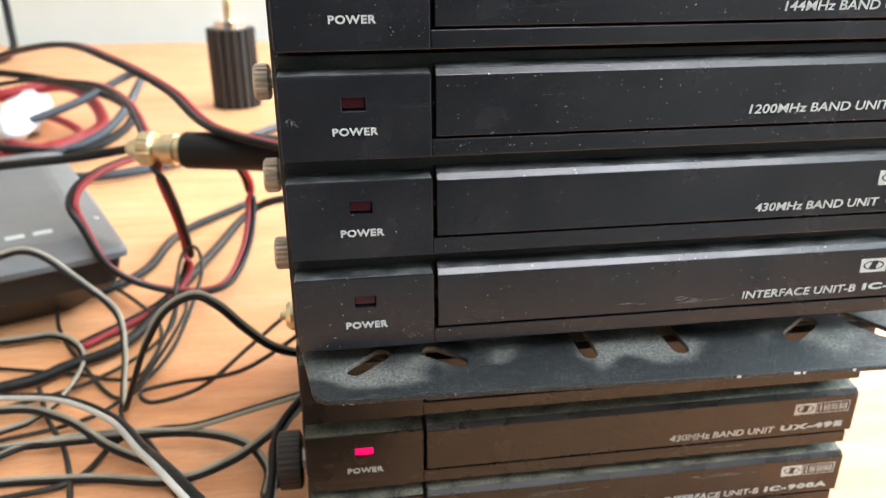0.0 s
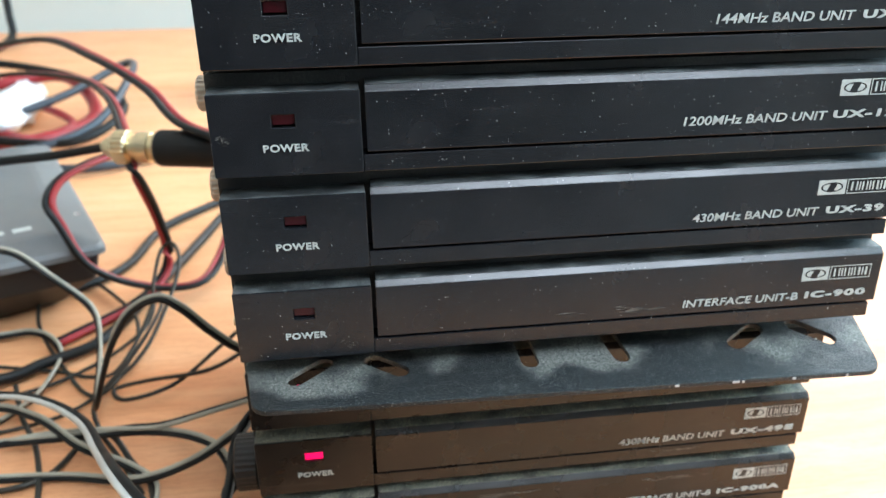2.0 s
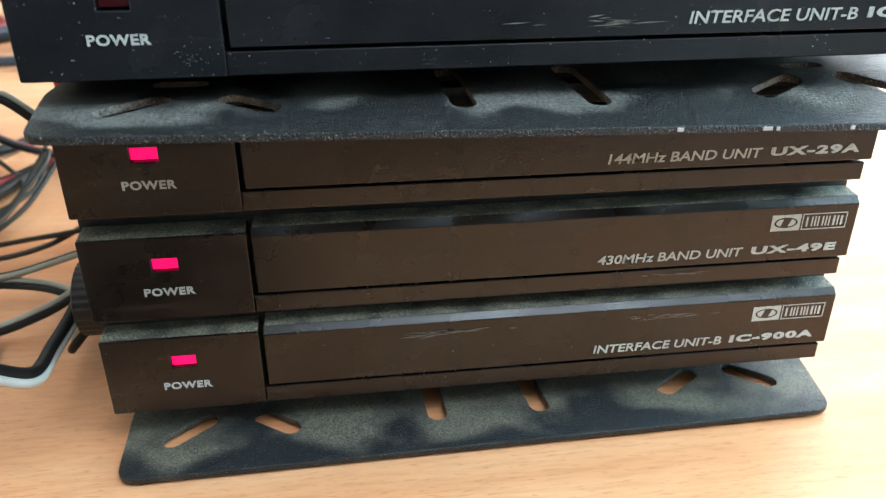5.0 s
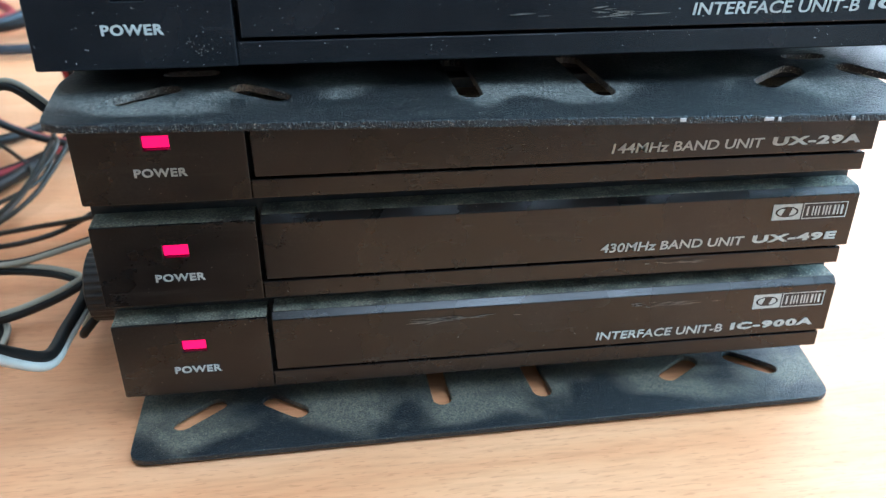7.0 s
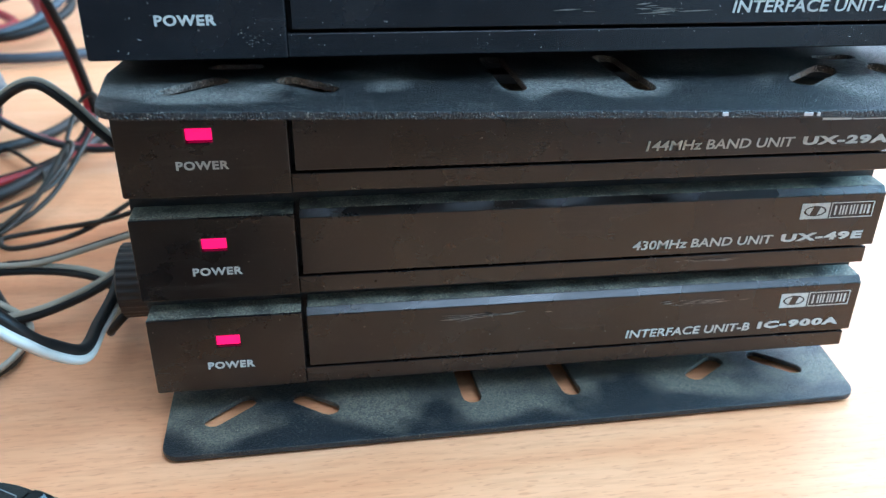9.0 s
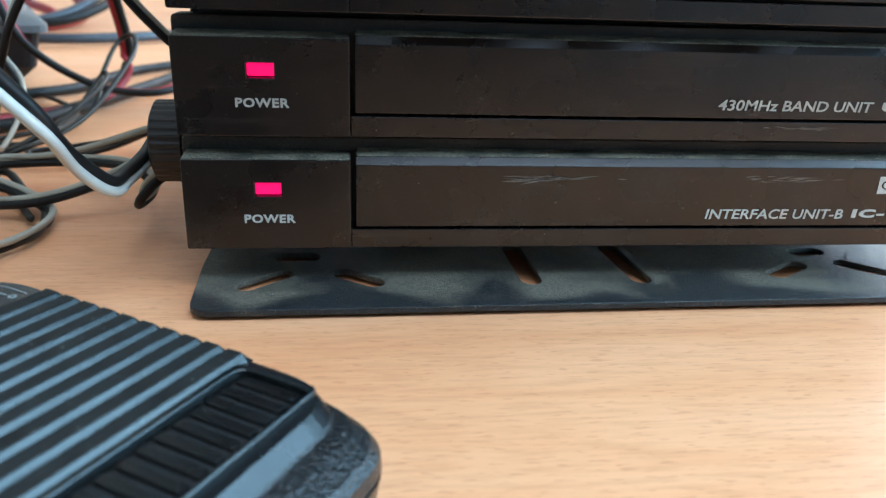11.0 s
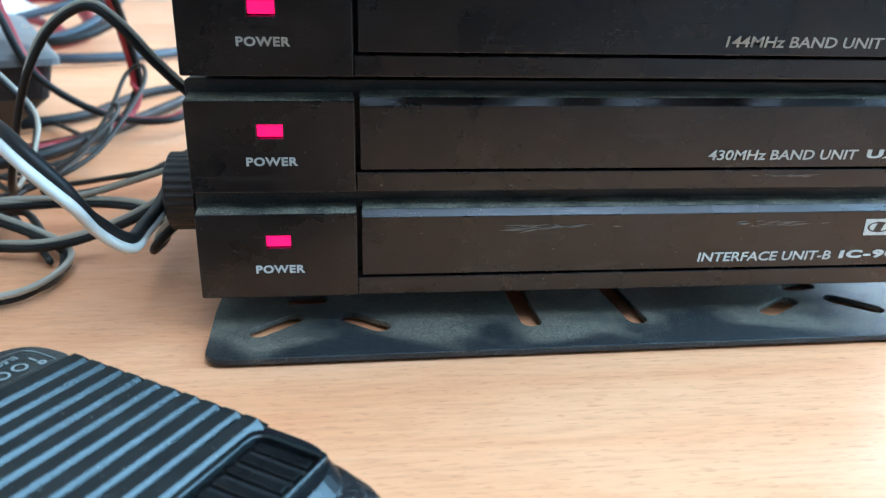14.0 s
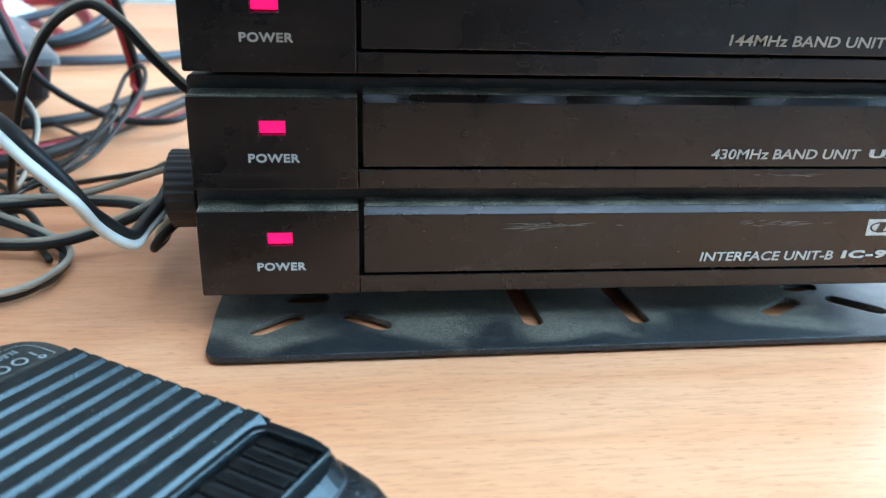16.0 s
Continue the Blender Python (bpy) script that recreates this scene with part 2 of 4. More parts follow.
def wood(name):
    m = bpy.data.materials.new(name)
    m.use_nodes = True
    nt = m.node_tree
    b = nt.nodes["Principled BSDF"]
    tc = nt.nodes.new("ShaderNodeTexCoord")
    mp = nt.nodes.new("ShaderNodeMapping")
    mp.inputs["Rotation"].default_value = (0, 0, radians(-14))
    mp.inputs["Scale"].default_value = (1.0, 9.0, 9.0)
    nt.links.new(tc.outputs["Object"], mp.inputs["Vector"])

    def nz(scale, detail, vec, distort=0.0):
        n = nt.nodes.new("ShaderNodeTexNoise")
        n.inputs["Scale"].default_value, n.inputs["Detail"].default_value, n.inputs["Distortion"].default_value = scale, detail, distort
        nt.links.new(vec, n.inputs["Vector"])
        return n.outputs["Fac"]

    def ramp(fac, stops):
        r = nt.nodes.new("ShaderNodeValToRGB")
        while len(r.color_ramp.elements) < len(stops):
            r.color_ramp.elements.new(0.5)
        for e, (p, c) in zip(r.color_ramp.elements, stops):
            e.position, e.color = p, (*c, 1)
        nt.links.new(fac, r.inputs["Fac"])
        return r.outputs["Color"]

    def mul(a, c, f):
        x = nt.nodes.new("ShaderNodeMix")
        x.data_type, x.blend_type = "RGBA", "MULTIPLY"
        x.inputs[0].default_value = f
        nt.links.new(a, x.inputs[6])
        nt.links.new(c, x.inputs[7])
        return x.outputs[2]

    bands = ramp(nz(7, 5, mp.outputs[0], 0.6), [(0.3, (0.76, 0.330, 0.149)), (0.5, (0.81, 0.389, 0.190)), (0.7, (0.85, 0.444, 0.236))])
    fine = ramp(nz(75, 4, mp.outputs[0]), [(0.35, (0.80, 0.74, 0.68)), (0.55, (1, 1, 1))])
    mp2 = nt.nodes.new("ShaderNodeMapping")
    mp2.inputs["Rotation"].default_value = (0, 0, radians(-14))
    mp2.inputs["Scale"].default_value = (1.0, 5.5, 5.5)
    nt.links.new(tc.outputs["Object"], mp2.inputs["Vector"])
    fleck = ramp(nz(270, 1.5, mp2.outputs[0], 0.3), [(0.31, (0.56, 0.38, 0.28)), (0.41, (1, 1, 1))])
    cloudy = ramp(nz(16, 4, tc.outputs["Object"]), [(0.35, (0.93, 0.88, 0.84)), (0.62, (1, 1, 1))])
    col = mul(mul(mul(bands, fine, 0.45), fleck, 0.28), cloudy, 0.8)
    nt.links.new(col, b.inputs["Base Color"])
    b.inputs["Roughness"].default_value = 0.38
    b.inputs["Specular IOR Level"].default_value = 0.38
    rr = nt.nodes.new("ShaderNodeMapRange")
    rr.inputs["To Min"].default_value, rr.inputs["To Max"].default_value = 0.36, 0.54
    nt.links.new(nz(25, 4, tc.outputs["Object"]), rr.inputs["Value"])
    nt.links.new(rr.outputs[0], b.inputs["Roughness"])
    return m


M_WOOD = wood("beech_laminate")

# ---- mesh helpers ----


def part(name, bm, material, parent=None, label="", smooth=False):
    me = bpy.data.meshes.new(name)
    bmesh.ops.recalc_face_normals(bm, faces=bm.faces)
    bm.to_mesh(me)
    bm.free()
    for m in (material if isinstance(material, (list, tuple)) else [material]):
        me.materials.append(m)
    if smooth:
        me.shade_smooth()
    ob = new(name, me)
    if parent is not None:
        ob.parent = parent
    if label:
        ob["label"] = label
    return ob


def empty(name, m=None):
    ob = new(name)
    ob.empty_display_size = 0.02
    if m is not None:
        ob.matrix_world = m
    return ob


def box(x0, y0, z0, x1, y1, z1, bevel=0.0, seg=2, bm=None):
    b = bmesh.new()
    bmesh.ops.create_cube(b, size=1, matrix=Matrix.Translation(((x0 + x1) / 2, (y0 + y1) / 2, (z0 + z1) / 2)) @ Matrix.Diagonal((x1 - x0, y1 - y0, z1 - z0, 1)))
    if bevel:
        bmesh.ops.bevel(b, geom=b.edges[:], offset=bevel, segments=seg, affect="EDGES", profile=0.5)
    if bm is None:
        return b
    return join(bm, b)


def join(bm, b):
    me = bpy.data.meshes.new("tmp")
    b.to_mesh(me)
    b.free()
    bm.from_mesh(me)
    bpy.data.meshes.remove(me)
    return bm


def prism(profile, x0, x1, bevel=0.0, seg=2):
    """A bar along x from a profile of (y, z)."""
    b = bmesh.new()
    a = [b.verts.new((x0, y, z)) for y, z in profile]
    c = [b.verts.new((x1, y, z)) for y, z in profile]
    b.faces.new(a)
    b.faces.new(c[::-1])
    for i in range(len(profile)):
        j = (i + 1) % len(profile)
        b.faces.new((a[j], a[i], c[i], c[j]))
    if bevel:
        bmesh.ops.bevel(b, geom=b.edges[:], offset=bevel, segments=seg, affect="EDGES", profile=0.5)
    return b


def slab(outline, holes, z0, z1):
    """A flat plate with holes, from loops of (x, y)."""
    b = bmesh.new()
    edges = []
    for loop in [outline, *holes]:
        vs = [b.verts.new((x, y, z0)) for x, y in loop]
        edges += [b.edges.new((vs[i], vs[(i + 1) % len(vs)])) for i in range(len(vs))]
    got = bmesh.ops.triangle_fill(b, use_beauty=True, use_dissolve=False, edges=edges)
    faces = [f for f in got["geom"] if isinstance(f, bmesh.types.BMFace)]
    ext = bmesh.ops.extrude_face_region(b, geom=faces)
    bmesh.ops.translate(b, verts=[v for v in ext["geom"] if isinstance(v, bmesh.types.BMVert)], vec=(0, 0, z1 - z0))
    return b


def round_poly(pts, radii, n=6):
    out = []
    k = len(pts)
    for i in range(k):
        p, a, c = Vector(pts[i]), Vector(pts[i - 1]), Vector(pts[(i + 1) % k])
        r = radii[i]
        if r <= 0:
            out.append(tuple(p))
            continue
        d1, d2 = (a - p).normalized(), (c - p).normalized()
        s, e = p + d1 * r, p + d2 * r
        for q in range(n + 1):
            t = q / n
            out.append(tuple((1 - t) ** 2 * s + 2 * t * (1 - t) * p + t * t * e))
    return out


def slot(x0, y0, x1, y1, r, n=6):
    d = Vector((x1 - x0, y1 - y0)).normalized()
    a0 = math.atan2(d.y, d.x)
    out = []
    for (cx, cy), base in (((x1, y1), a0 - math.pi / 2), ((x0, y0), a0 + math.pi / 2)):
        for q in range(n + 1):
            a = base + math.pi * q / n
            out.append((cx + r * math.cos(a), cy + r * math.sin(a)))
    return out


def lathe(profile, n=32, flutes=0, depth=0.0, axis="z"):
    """A turned body from (radius, height); flutes cut notches into radii over half the widest."""
    b = bmesh.new()
    big = max(r for r, _ in profile)
    steps = flutes * 4 if flutes else n
    rings = []
    for r, h in profile:
        ring = []
        for i in range(steps):
            a = 2 * math.pi * i / steps
            rr = r - (depth if flutes and r > big * 0.93 and i % 4 in (2, 3) else 0)
            ring.append(b.verts.new((rr * math.cos(a), rr * math.sin(a), h)))
        rings.append(ring)
    for k in range(len(rings) - 1):
        for i in range(steps):
            j = (i + 1) % steps
            b.faces.new((rings[k][i], rings[k][j], rings[k + 1][j], rings[k + 1][i]))
    b.faces.new(rings[0][::-1])
    b.faces.new(rings[-1])
    if axis == "x":
        bmesh.ops.rotate(b, verts=b.verts, matrix=Matrix.Rotation(radians(-90), 3, "Y"))
    return b


def spline(pts, steps=12):
    ps = [Vector(p) for p in pts]
    ps = [ps[0] * 2 - ps[1], *ps, ps[-1] * 2 - ps[-2]]
    out = []
    for i in range(1, len(ps) - 2):
        p0, p1, p2, p3 = ps[i - 1:i + 3]
        for q in range(steps):
            t = q / steps
            out.append(0.5 * (2 * p1 + (p2 - p0) * t + (2 * p0 - 5 * p1 + 4 * p2 - p3) * t * t + (3 * p1 - p0 - 3 * p2 + p3) * t ** 3))
    out.append(ps[-2])
    return out


def tube(points, r, n=10, shift=0.0, twist=(0.0, 1.0, 0.0)):
    """A round cord swept along points; shift moves it sideways, for the cores of a twin cord, which may twist on its way."""
    b = bmesh.new()
    rings = []
    for i, p in enumerate(points):
        t = (points[min(i + 1, len(points) - 1)] - points[max(i - 1, 0)]).normalized()
        side = t.cross(Vector((0.05, 0.1, 1))).normalized()
        up = side.cross(t).normalized()
        f = min(1.0, max(0.0, (i / (len(points) - 1) - twist[0]) / (twist[1] - twist[0])))
        a = math.radians(twist[2]) * f
        c = p + (side * math.cos(a) + up * math.sin(a)) * shift
        rings.append([b.verts.new(c + side * (r * math.cos(2 * math.pi * k / n)) + up * (r * math.sin(2 * math.pi * k / n))) for k in range(n)])
    for k in range(len(rings) - 1):
        for i in range(n):
            j = (i + 1) % n
            b.faces.new((rings[k][i], rings[k][j], rings[k + 1][j], rings[k + 1][i]))
    b.faces.new(rings[0][::-1])
    b.faces.new(rings[-1])
    return b


def lettering(name, text, x, z, width, height, material, parent, y=-0.00012, shear=0.0, bold=0.0, space=1.0):
    """Printed words on a face that looks along -y: x and z of the lower left corner, the width and the cap height."""
    cu = bpy.data.curves.new("tmp_words", "FONT")
    cu.body, cu.size, cu.shear, cu.offset, cu.extrude, cu.resolution_u, cu.space_character = text, 1.0, shear, bold, 0.01, 3, space
    tmp = new("tmp_words", cu)
    dg = bpy.context.evaluated_depsgraph_get()
    me = bpy.data.meshes.new_from_object(tmp.evaluated_get(dg))
    bpy.data.objects.remove(tmp)
    bpy.data.curves.remove(cu)
    co = np.empty(len(me.vertices) * 3)
    me.vertices.foreach_get("co", co)
    co = co.reshape(-1, 3)
    lo, hi = co.min(0), co.max(0)
    sx, sz = width / (hi[0] - lo[0]), height / (hi[1] - lo[1])
    out = np.stack([(co[:, 0] - lo[0]) * sx + x, y - co[:, 2] * 0.006, (co[:, 1] - lo[1]) * sz + z], 1)
    me.vertices.foreach_set("co", out.ravel())
    me.update()
    me.name = name
    me.materials.clear()
    me.materials.append(material)
    ob = new(name, me)
    ob.parent = parent
    return ob


# ---- room ----
def structure(name, bm, material, label):
    return tagged(part(name, bm, material), label, name.split("_")[0], kind="structure")


structure("floor", box(-2.6, -2.4, -0.80, 2.17, 1.75, -0.75), M_FLOOR, "plain grey floor under the table")
b = box(-2.6, -2.4, 1.80, 0.05, 1.75, 1.90)
box(1.35, -2.4, 1.80, 2.17, 1.75, 1.90, bm=b)
box(0.05, -2.4, 1.80, 1.35, -1.47, 1.90, bm=b)
box(0.05, -0.43, 1.80, 1.35, 1.75, 1.90, bm=b)
structure("ceiling", b, M_CEIL, "white painted ceiling with a roof window opening")
structure("wall_west", box(-2.7, -2.4, -0.75, -2.6, 1.75, 1.80), M_WALL, "plain light painted wall")
b = box(2.05, -2.4, -0.75, 2.17, -0.95, 1.80)
box(2.05, 0.95, -0.75, 2.17, 1.75, 1.80, bm=b)
box(2.05, -0.95, -0.75, 2.17, 0.95, 0.22, bm=b)
box(2.05, -0.95, 1.75, 2.17, 0.95, 1.80, bm=b)
structure("wall_east", b, M_WALL, "light painted wall with a wide window opening")


def wall_with_window(name, y0, y1, wx0, wx1, wz0, wz1):
    b = box(-2.6, y0, -0.75, wx0, y1, 1.80)
    box(wx1, y0, -0.75, 2.05, y1, 1.80, bm=b)
    box(wx0, y0, -0.75, wx1, y1, wz0, bm=b)
    box(wx0, y0, wz1, wx1, y1, 1.80, bm=b)
    structure(name, b, M_WALL, "light grey painted wall with a window opening")


wall_with_window("wall_north", 1.42, 1.57, 0.30, 1.80, 0.28, 1.60)
# unseen walls, added: dark left and grey right shape the panels' reflections
structure("wall_south", box(-2.6, -2.4, -0.75, 0.90, -2.27, 1.80), M_UNSEEN_DARK, "unseen dark wall, added to darken reflections in the radio panels")
structure("wall_south_east", box(0.90, -2.4, -0.75, 2.05, -2.27, 1.80), M_UNSEEN_GREY, "unseen grey wall, added to brighten reflections in the radio panels")


def window(name, x0, x1, y, z0, z1):
    w = tagged(empty(name), "white framed window letting in daylight", "window", kind="structure")
    b = box(x0, y, z0, x0 + 0.05, y + 0.06, z1)
    box(x1 - 0.05, y, z0, x1, y + 0.06, z1, bm=b)
    box(x0 + 0.05, y, z0, x1 - 0.05, y + 0.06, z0 + 0.05, bm=b)
    box(x0 + 0.05, y, z1 - 0.05, x1 - 0.05, y + 0.06, z1, bm=b)
    part("window_frame", b, M_FRAME, w)
    return w


window("window_1", 0.30, 1.80, 1.49, 0.28, 1.60)

# ---- table ----
table = tagged(empty("table"), "beech laminate table with pale wood grain", "table")
part("tabletop", box(-1.05, -0.205, -0.026, 1.9, 1.28, 0.0, 0.002), M_WOOD, table)
for lx, ly in ((-1.0, -0.16), (1.85, -0.16), (-1.0, 1.23), (1.85, 1.23)):
    part("leg", lathe([(0.02, -0.75), (0.02, -0.026)], 16), M_STEEL, table) .location = (lx, ly, 0)

# ---- radio units ----
DIV = 0.0405


def emblem(parent, x, z, w, h):
    """The maker's mark as plain shapes: a filled block with an oval, and a framed block of bars."""
    b = bmesh.new()
    y = -0.0001
    a = w * 0.385
    cx, cz = x + a / 2, z + h / 2

    def oval(ax, az, mx=cx, mz=cz, n=24):
        return [(mx + ax * math.cos(2 * math.pi * k / n), mz + az * math.sin(2 * math.pi * k / n)) for k in range(n)]

    def fill(*loops):
        edges = []
        for loop in loops:
            vs = [b.verts.new((p, y, q)) for p, q in loop]
            edges += [b.edges.new((vs[i], vs[(i + 1) % len(vs)])) for i in range(len(vs))]
        bmesh.ops.triangle_fill(b, use_beauty=True, edges=edges)

    def bar(x0, z0, x1, z1, lean=0.0):
        b.faces.new([b.verts.new((p, y, q)) for p, q in ((x0, z0), (x1, z0), (x1 + lean, z1), (x0 + lean, z1))])

    fill([(x, z), (x + a, z), (x + a, z + h), (x, z + h)], oval(0.40 * a, 0.33 * h))
    for s in (-1, 1):  # two light half moons, a slanted dark band between them
        arc = [(cx + s * 0.335 * a * math.sin(math.pi * k / 10), cz + 0.265 * h * math.cos(math.pi * k / 10)) for k in range(2, 9)]
        band = [(cx + s * 0.13 * a - 0.05 * a, cz - 0.23 * h), (cx + s * 0.13 * a + 0.05 * a, cz + 0.23 * h)]
        b.faces.new([b.verts.new((p, y, q)) for p, q in arc + band])
    x2, t = x + a + w * 0.02, h * 0.06
    bar(x2, z, x + w, z + t)
    bar(x2, z + h - t, x + w, z + h)
    bar(x2, z + t, x2 + t, z + h - t)
    bar(x + w - t, z + t, x + w, z + h - t)
    # thin upright bars of the size of the lettering
    u = x + w - x2
    z0, z1 = z + 0.20 * h, z + 0.80 * h
    for c, wide in ((0.09, 0.045), (0.21, 0.035), (0.28, 0.035), (0.35, 0.035), (0.45, 0.035), (0.52, 0.035), (0.59, 0.035), (0.69, 0.05), (0.78, 0.035), (0.86, 0.05)):
        bar(x2 + c * u, z0, x2 + (c + wide) * u, z1)
    return part("emblem", b, M_PRINT, parent, "silver printed maker's emblem")


def front_plate(outline, holes, depth, bevel):
    """An upright plate with holes from loops of (x, z), its front at y = 0 with softened edges."""
    b = slab(outline, holes, 0.0, depth)
    for v in b.verts:
        v.co = (v.co.x, v.co.z, v.co.y)
    bmesh.ops.recalc_face_normals(b, faces=b.faces)
    rim = [e for e in b.edges if len(e.link_faces) == 2 and max(v.co.y for v in e.verts) < 1e-6 and e.calc_face_angle() > 1.0]
    bmesh.ops.bevel(b, geom=rim, offset=bevel, segments=2, affect="EDGES", profile=0.5)
    return b


def radio_unit(m, band, model, xs, lit, height, lower_stack, label, group, UNIT_W1=0.1813, mark=0.0190, UNIT_W0=0.0053, power=0.0, lift=0.0, mark_at=(0.0, 0.0)):
    """A flat radio unit: case, button panel, main panel, lower lip, indicator, prints. xs: start and end of both prints."""
    u = tagged(empty("radio_unit", m), label, "radio unit", group)
    # lower stack: face tinted for the table's reflection, ledges dustier
    face, ledge = (M_PANEL_WARMED, M_LEDGE) if lower_stack else (M_PANEL, M_LEDGE_DARK)
    h = height
    part("case", box(UNIT_W0 + 0.002, 0.012, 0.0, UNIT_W1 - 0.002, 0.150, h, 0.0006), M_CASE, u)
    x0, x1, z0, z1 = UNIT_W0 - 0.0007, UNIT_W1 + 0.0002, 0.0010, h - 0.0014
    part("bezel_back", front_plate(round_poly([(x0, z0), (x1, z0), (x1, z1), (x0, z1)], [0.0012] * 4, 4), [], 0.0060, 0.0003), M_CASE, u).location = (0, 0.0062, 0)
    # button panel with a recess for the indicator
    lx0, lx1, lz0, lz1 = 0.0201 + power, 0.0255 + power, 0.0117, 0.0147
    top = h - (0.0050 if lower_stack else 0.0053)
    b = front_plate(round_poly([(UNIT_W0, 0.0), (DIV - 0.0005, 0.0), (DIV - 0.0005, top), (UNIT_W0, top)], [0.0006, 0.0002, 0.0002, 0.0004], 4), [[(lx0, lz0), (lx1, lz0), (lx1, lz1), (lx0, lz1)]], 0.0062, 0.00022)
    part("button_panel", b, face, u)
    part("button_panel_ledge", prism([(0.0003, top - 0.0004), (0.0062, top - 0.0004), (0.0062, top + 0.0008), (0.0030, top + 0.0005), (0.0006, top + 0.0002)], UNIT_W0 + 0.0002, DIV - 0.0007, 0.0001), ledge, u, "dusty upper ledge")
    part("indicator", box(lx0 + 0.00005, 0.0004 if lit else 0.0012, lz0 + 0.0004, lx1 - 0.00005, 0.004, lz1 - 0.0001, 0.0002), M_LED if lit else M_LED_OFF, u, "glowing red indicator" if lit else "dark red indicator, off")
    # main panel with its narrow sloped upper edge
    c = h - 0.0043
    part("main_panel", prism([(0.0, 0.0050), (0.0, c - 0.0016), (0.0014, c), (0.0070, c), (0.0070, 0.0050)], DIV + 0.0006, UNIT_W1, 0.00016), face, u)
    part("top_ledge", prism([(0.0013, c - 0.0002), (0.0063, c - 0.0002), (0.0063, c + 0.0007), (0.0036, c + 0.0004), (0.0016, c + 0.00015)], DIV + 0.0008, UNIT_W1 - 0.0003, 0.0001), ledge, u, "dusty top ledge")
    part("lower_lip", box(DIV - 0.0004, 0.0003, 0.0, UNIT_W1 - 0.0012, 0.009, 0.0043, 0.00025), face, u)
    lettering("power_print", "POWER", 0.0176 + power, 0.0059, 0.0107, 0.00190, M_PRINT, u, bold=0.032, space=1.10)
    lettering("band_print", band, xs[0], 0.0067 + lift, xs[1] - xs[0], 0.0023, M_PRINT, u, shear=0.12, bold=0.012)
    lettering("model_print", model, xs[2], 0.0069 + lift, xs[3] - xs[2], 0.0021, M_PRINT, u, shear=0.05, bold=0.045, space=1.16)
    emblem(u, UNIT_W1 - 0.0028 - mark + mark_at[0], 0.0121 + mark_at[1], mark, 0.0041)
    for fx in (0.02, 0.165):
        part("foot", lathe([(0.004, -0.0015), (0.0045, 0.0)], 12), M_BLACKKNOB, u).location = (fx, 0.07, 0)
    return u


L_PITCH, L_Z = 0.0246, 0.0110
LOWER = [("INTERFACE UNIT-B", "IC-900A", (0.1195, 0.1527, 0.1548, 0.1773)), ("430MHz BAND UNIT", "UX-49E", (0.1184, 0.1539, 0.1560, 0.1776)), ("144MHz BAND UNIT", "UX-29A", (0.1185, 0.1541, 0.1561, 0.1776))]
LOWER_UNITS, UPPER_UNITS = [], []
for i, (band, model, xs) in enumerate(LOWER):
    LOWER_UNITS.append(radio_unit(pose(0, 0, L_Z + i * L_PITCH), band, model, xs, True, L_PITCH, True, "black plastic radio unit with a glowing red power light", "lower stack of radio units", power=(0.0, -0.0004, -0.0007)[i], mark_at=(0.0003, 0.0006)))
UPPER = [("INTERFACE UNIT-B", "IC-900", (0.1250, 0.1586, 0.1606, 0.1788)), ("430MHz BAND UNIT", "UX-39", (0.1250, 0.1602, 0.1622, 0.1788)), ("1200MHz BAND UNIT", "UX-129", (0.1196, 0.1576, 0.1592, 0.1797)), ("144MHz BAND UNIT", "UX-29", (0.1250, 0.1602, 0.1622, 0.1788))]
U_PITCH, U_O, U_LEAN, U_ROLL, U_YAW = 0.0252, (0.0020, -0.0111, 0.0908), -1.77, -0.33, -0.55
for i, (band, model, xs) in enumerate(UPPER):
    UPPER_UNITS.append(radio_unit(pose(*U_O, U_LEAN, U_ROLL, U_YAW) @ pose(0, 0, i * U_PITCH), band, model, xs, False, U_PITCH, False, "black dust-flecked radio unit with its power light off", "upper stack of radio units", 0.1823, 0.0203, 0.0048, -0.0009 if i == 2 else -0.0004, 0.0010 if i == 2 else 0.0002, (0.0008, 0.0015) if i == 2 else (-0.0003, 0.0004)))


# scuffs and rubbed marks on the faces of the units
def scuff(unit, x, z, w, h, count, size, material, label, seed):
    """A cluster of thin slivers on a face: place and spread, number, length of one."""
    rnd = random.Random(seed)
    b = bmesh.new()
    for _ in range(count):
        cx, cz = x + rnd.gauss(0, w / 2), z + rnd.gauss(0, h / 2)
        a = rnd.gauss(0, 0.9 if h > 0.3 * w else 0.08)
        dx, dz = math.cos(a) * size * rnd.uniform(0.4, 1.2), math.sin(a) * size * rnd.uniform(0.4, 1.2)
        t = rnd.uniform(0.00005, 0.00014)
        b.faces.new([b.verts.new(p) for p in ((cx - dx / 2, -0.00012, cz - dz / 2), (cx, -0.00012, cz - t), (cx + dx / 2, -0.00012, cz + dz / 2), (cx - dx * 0.1, -0.00012, cz + t))])
    part("scuff", b, material, unit, label)


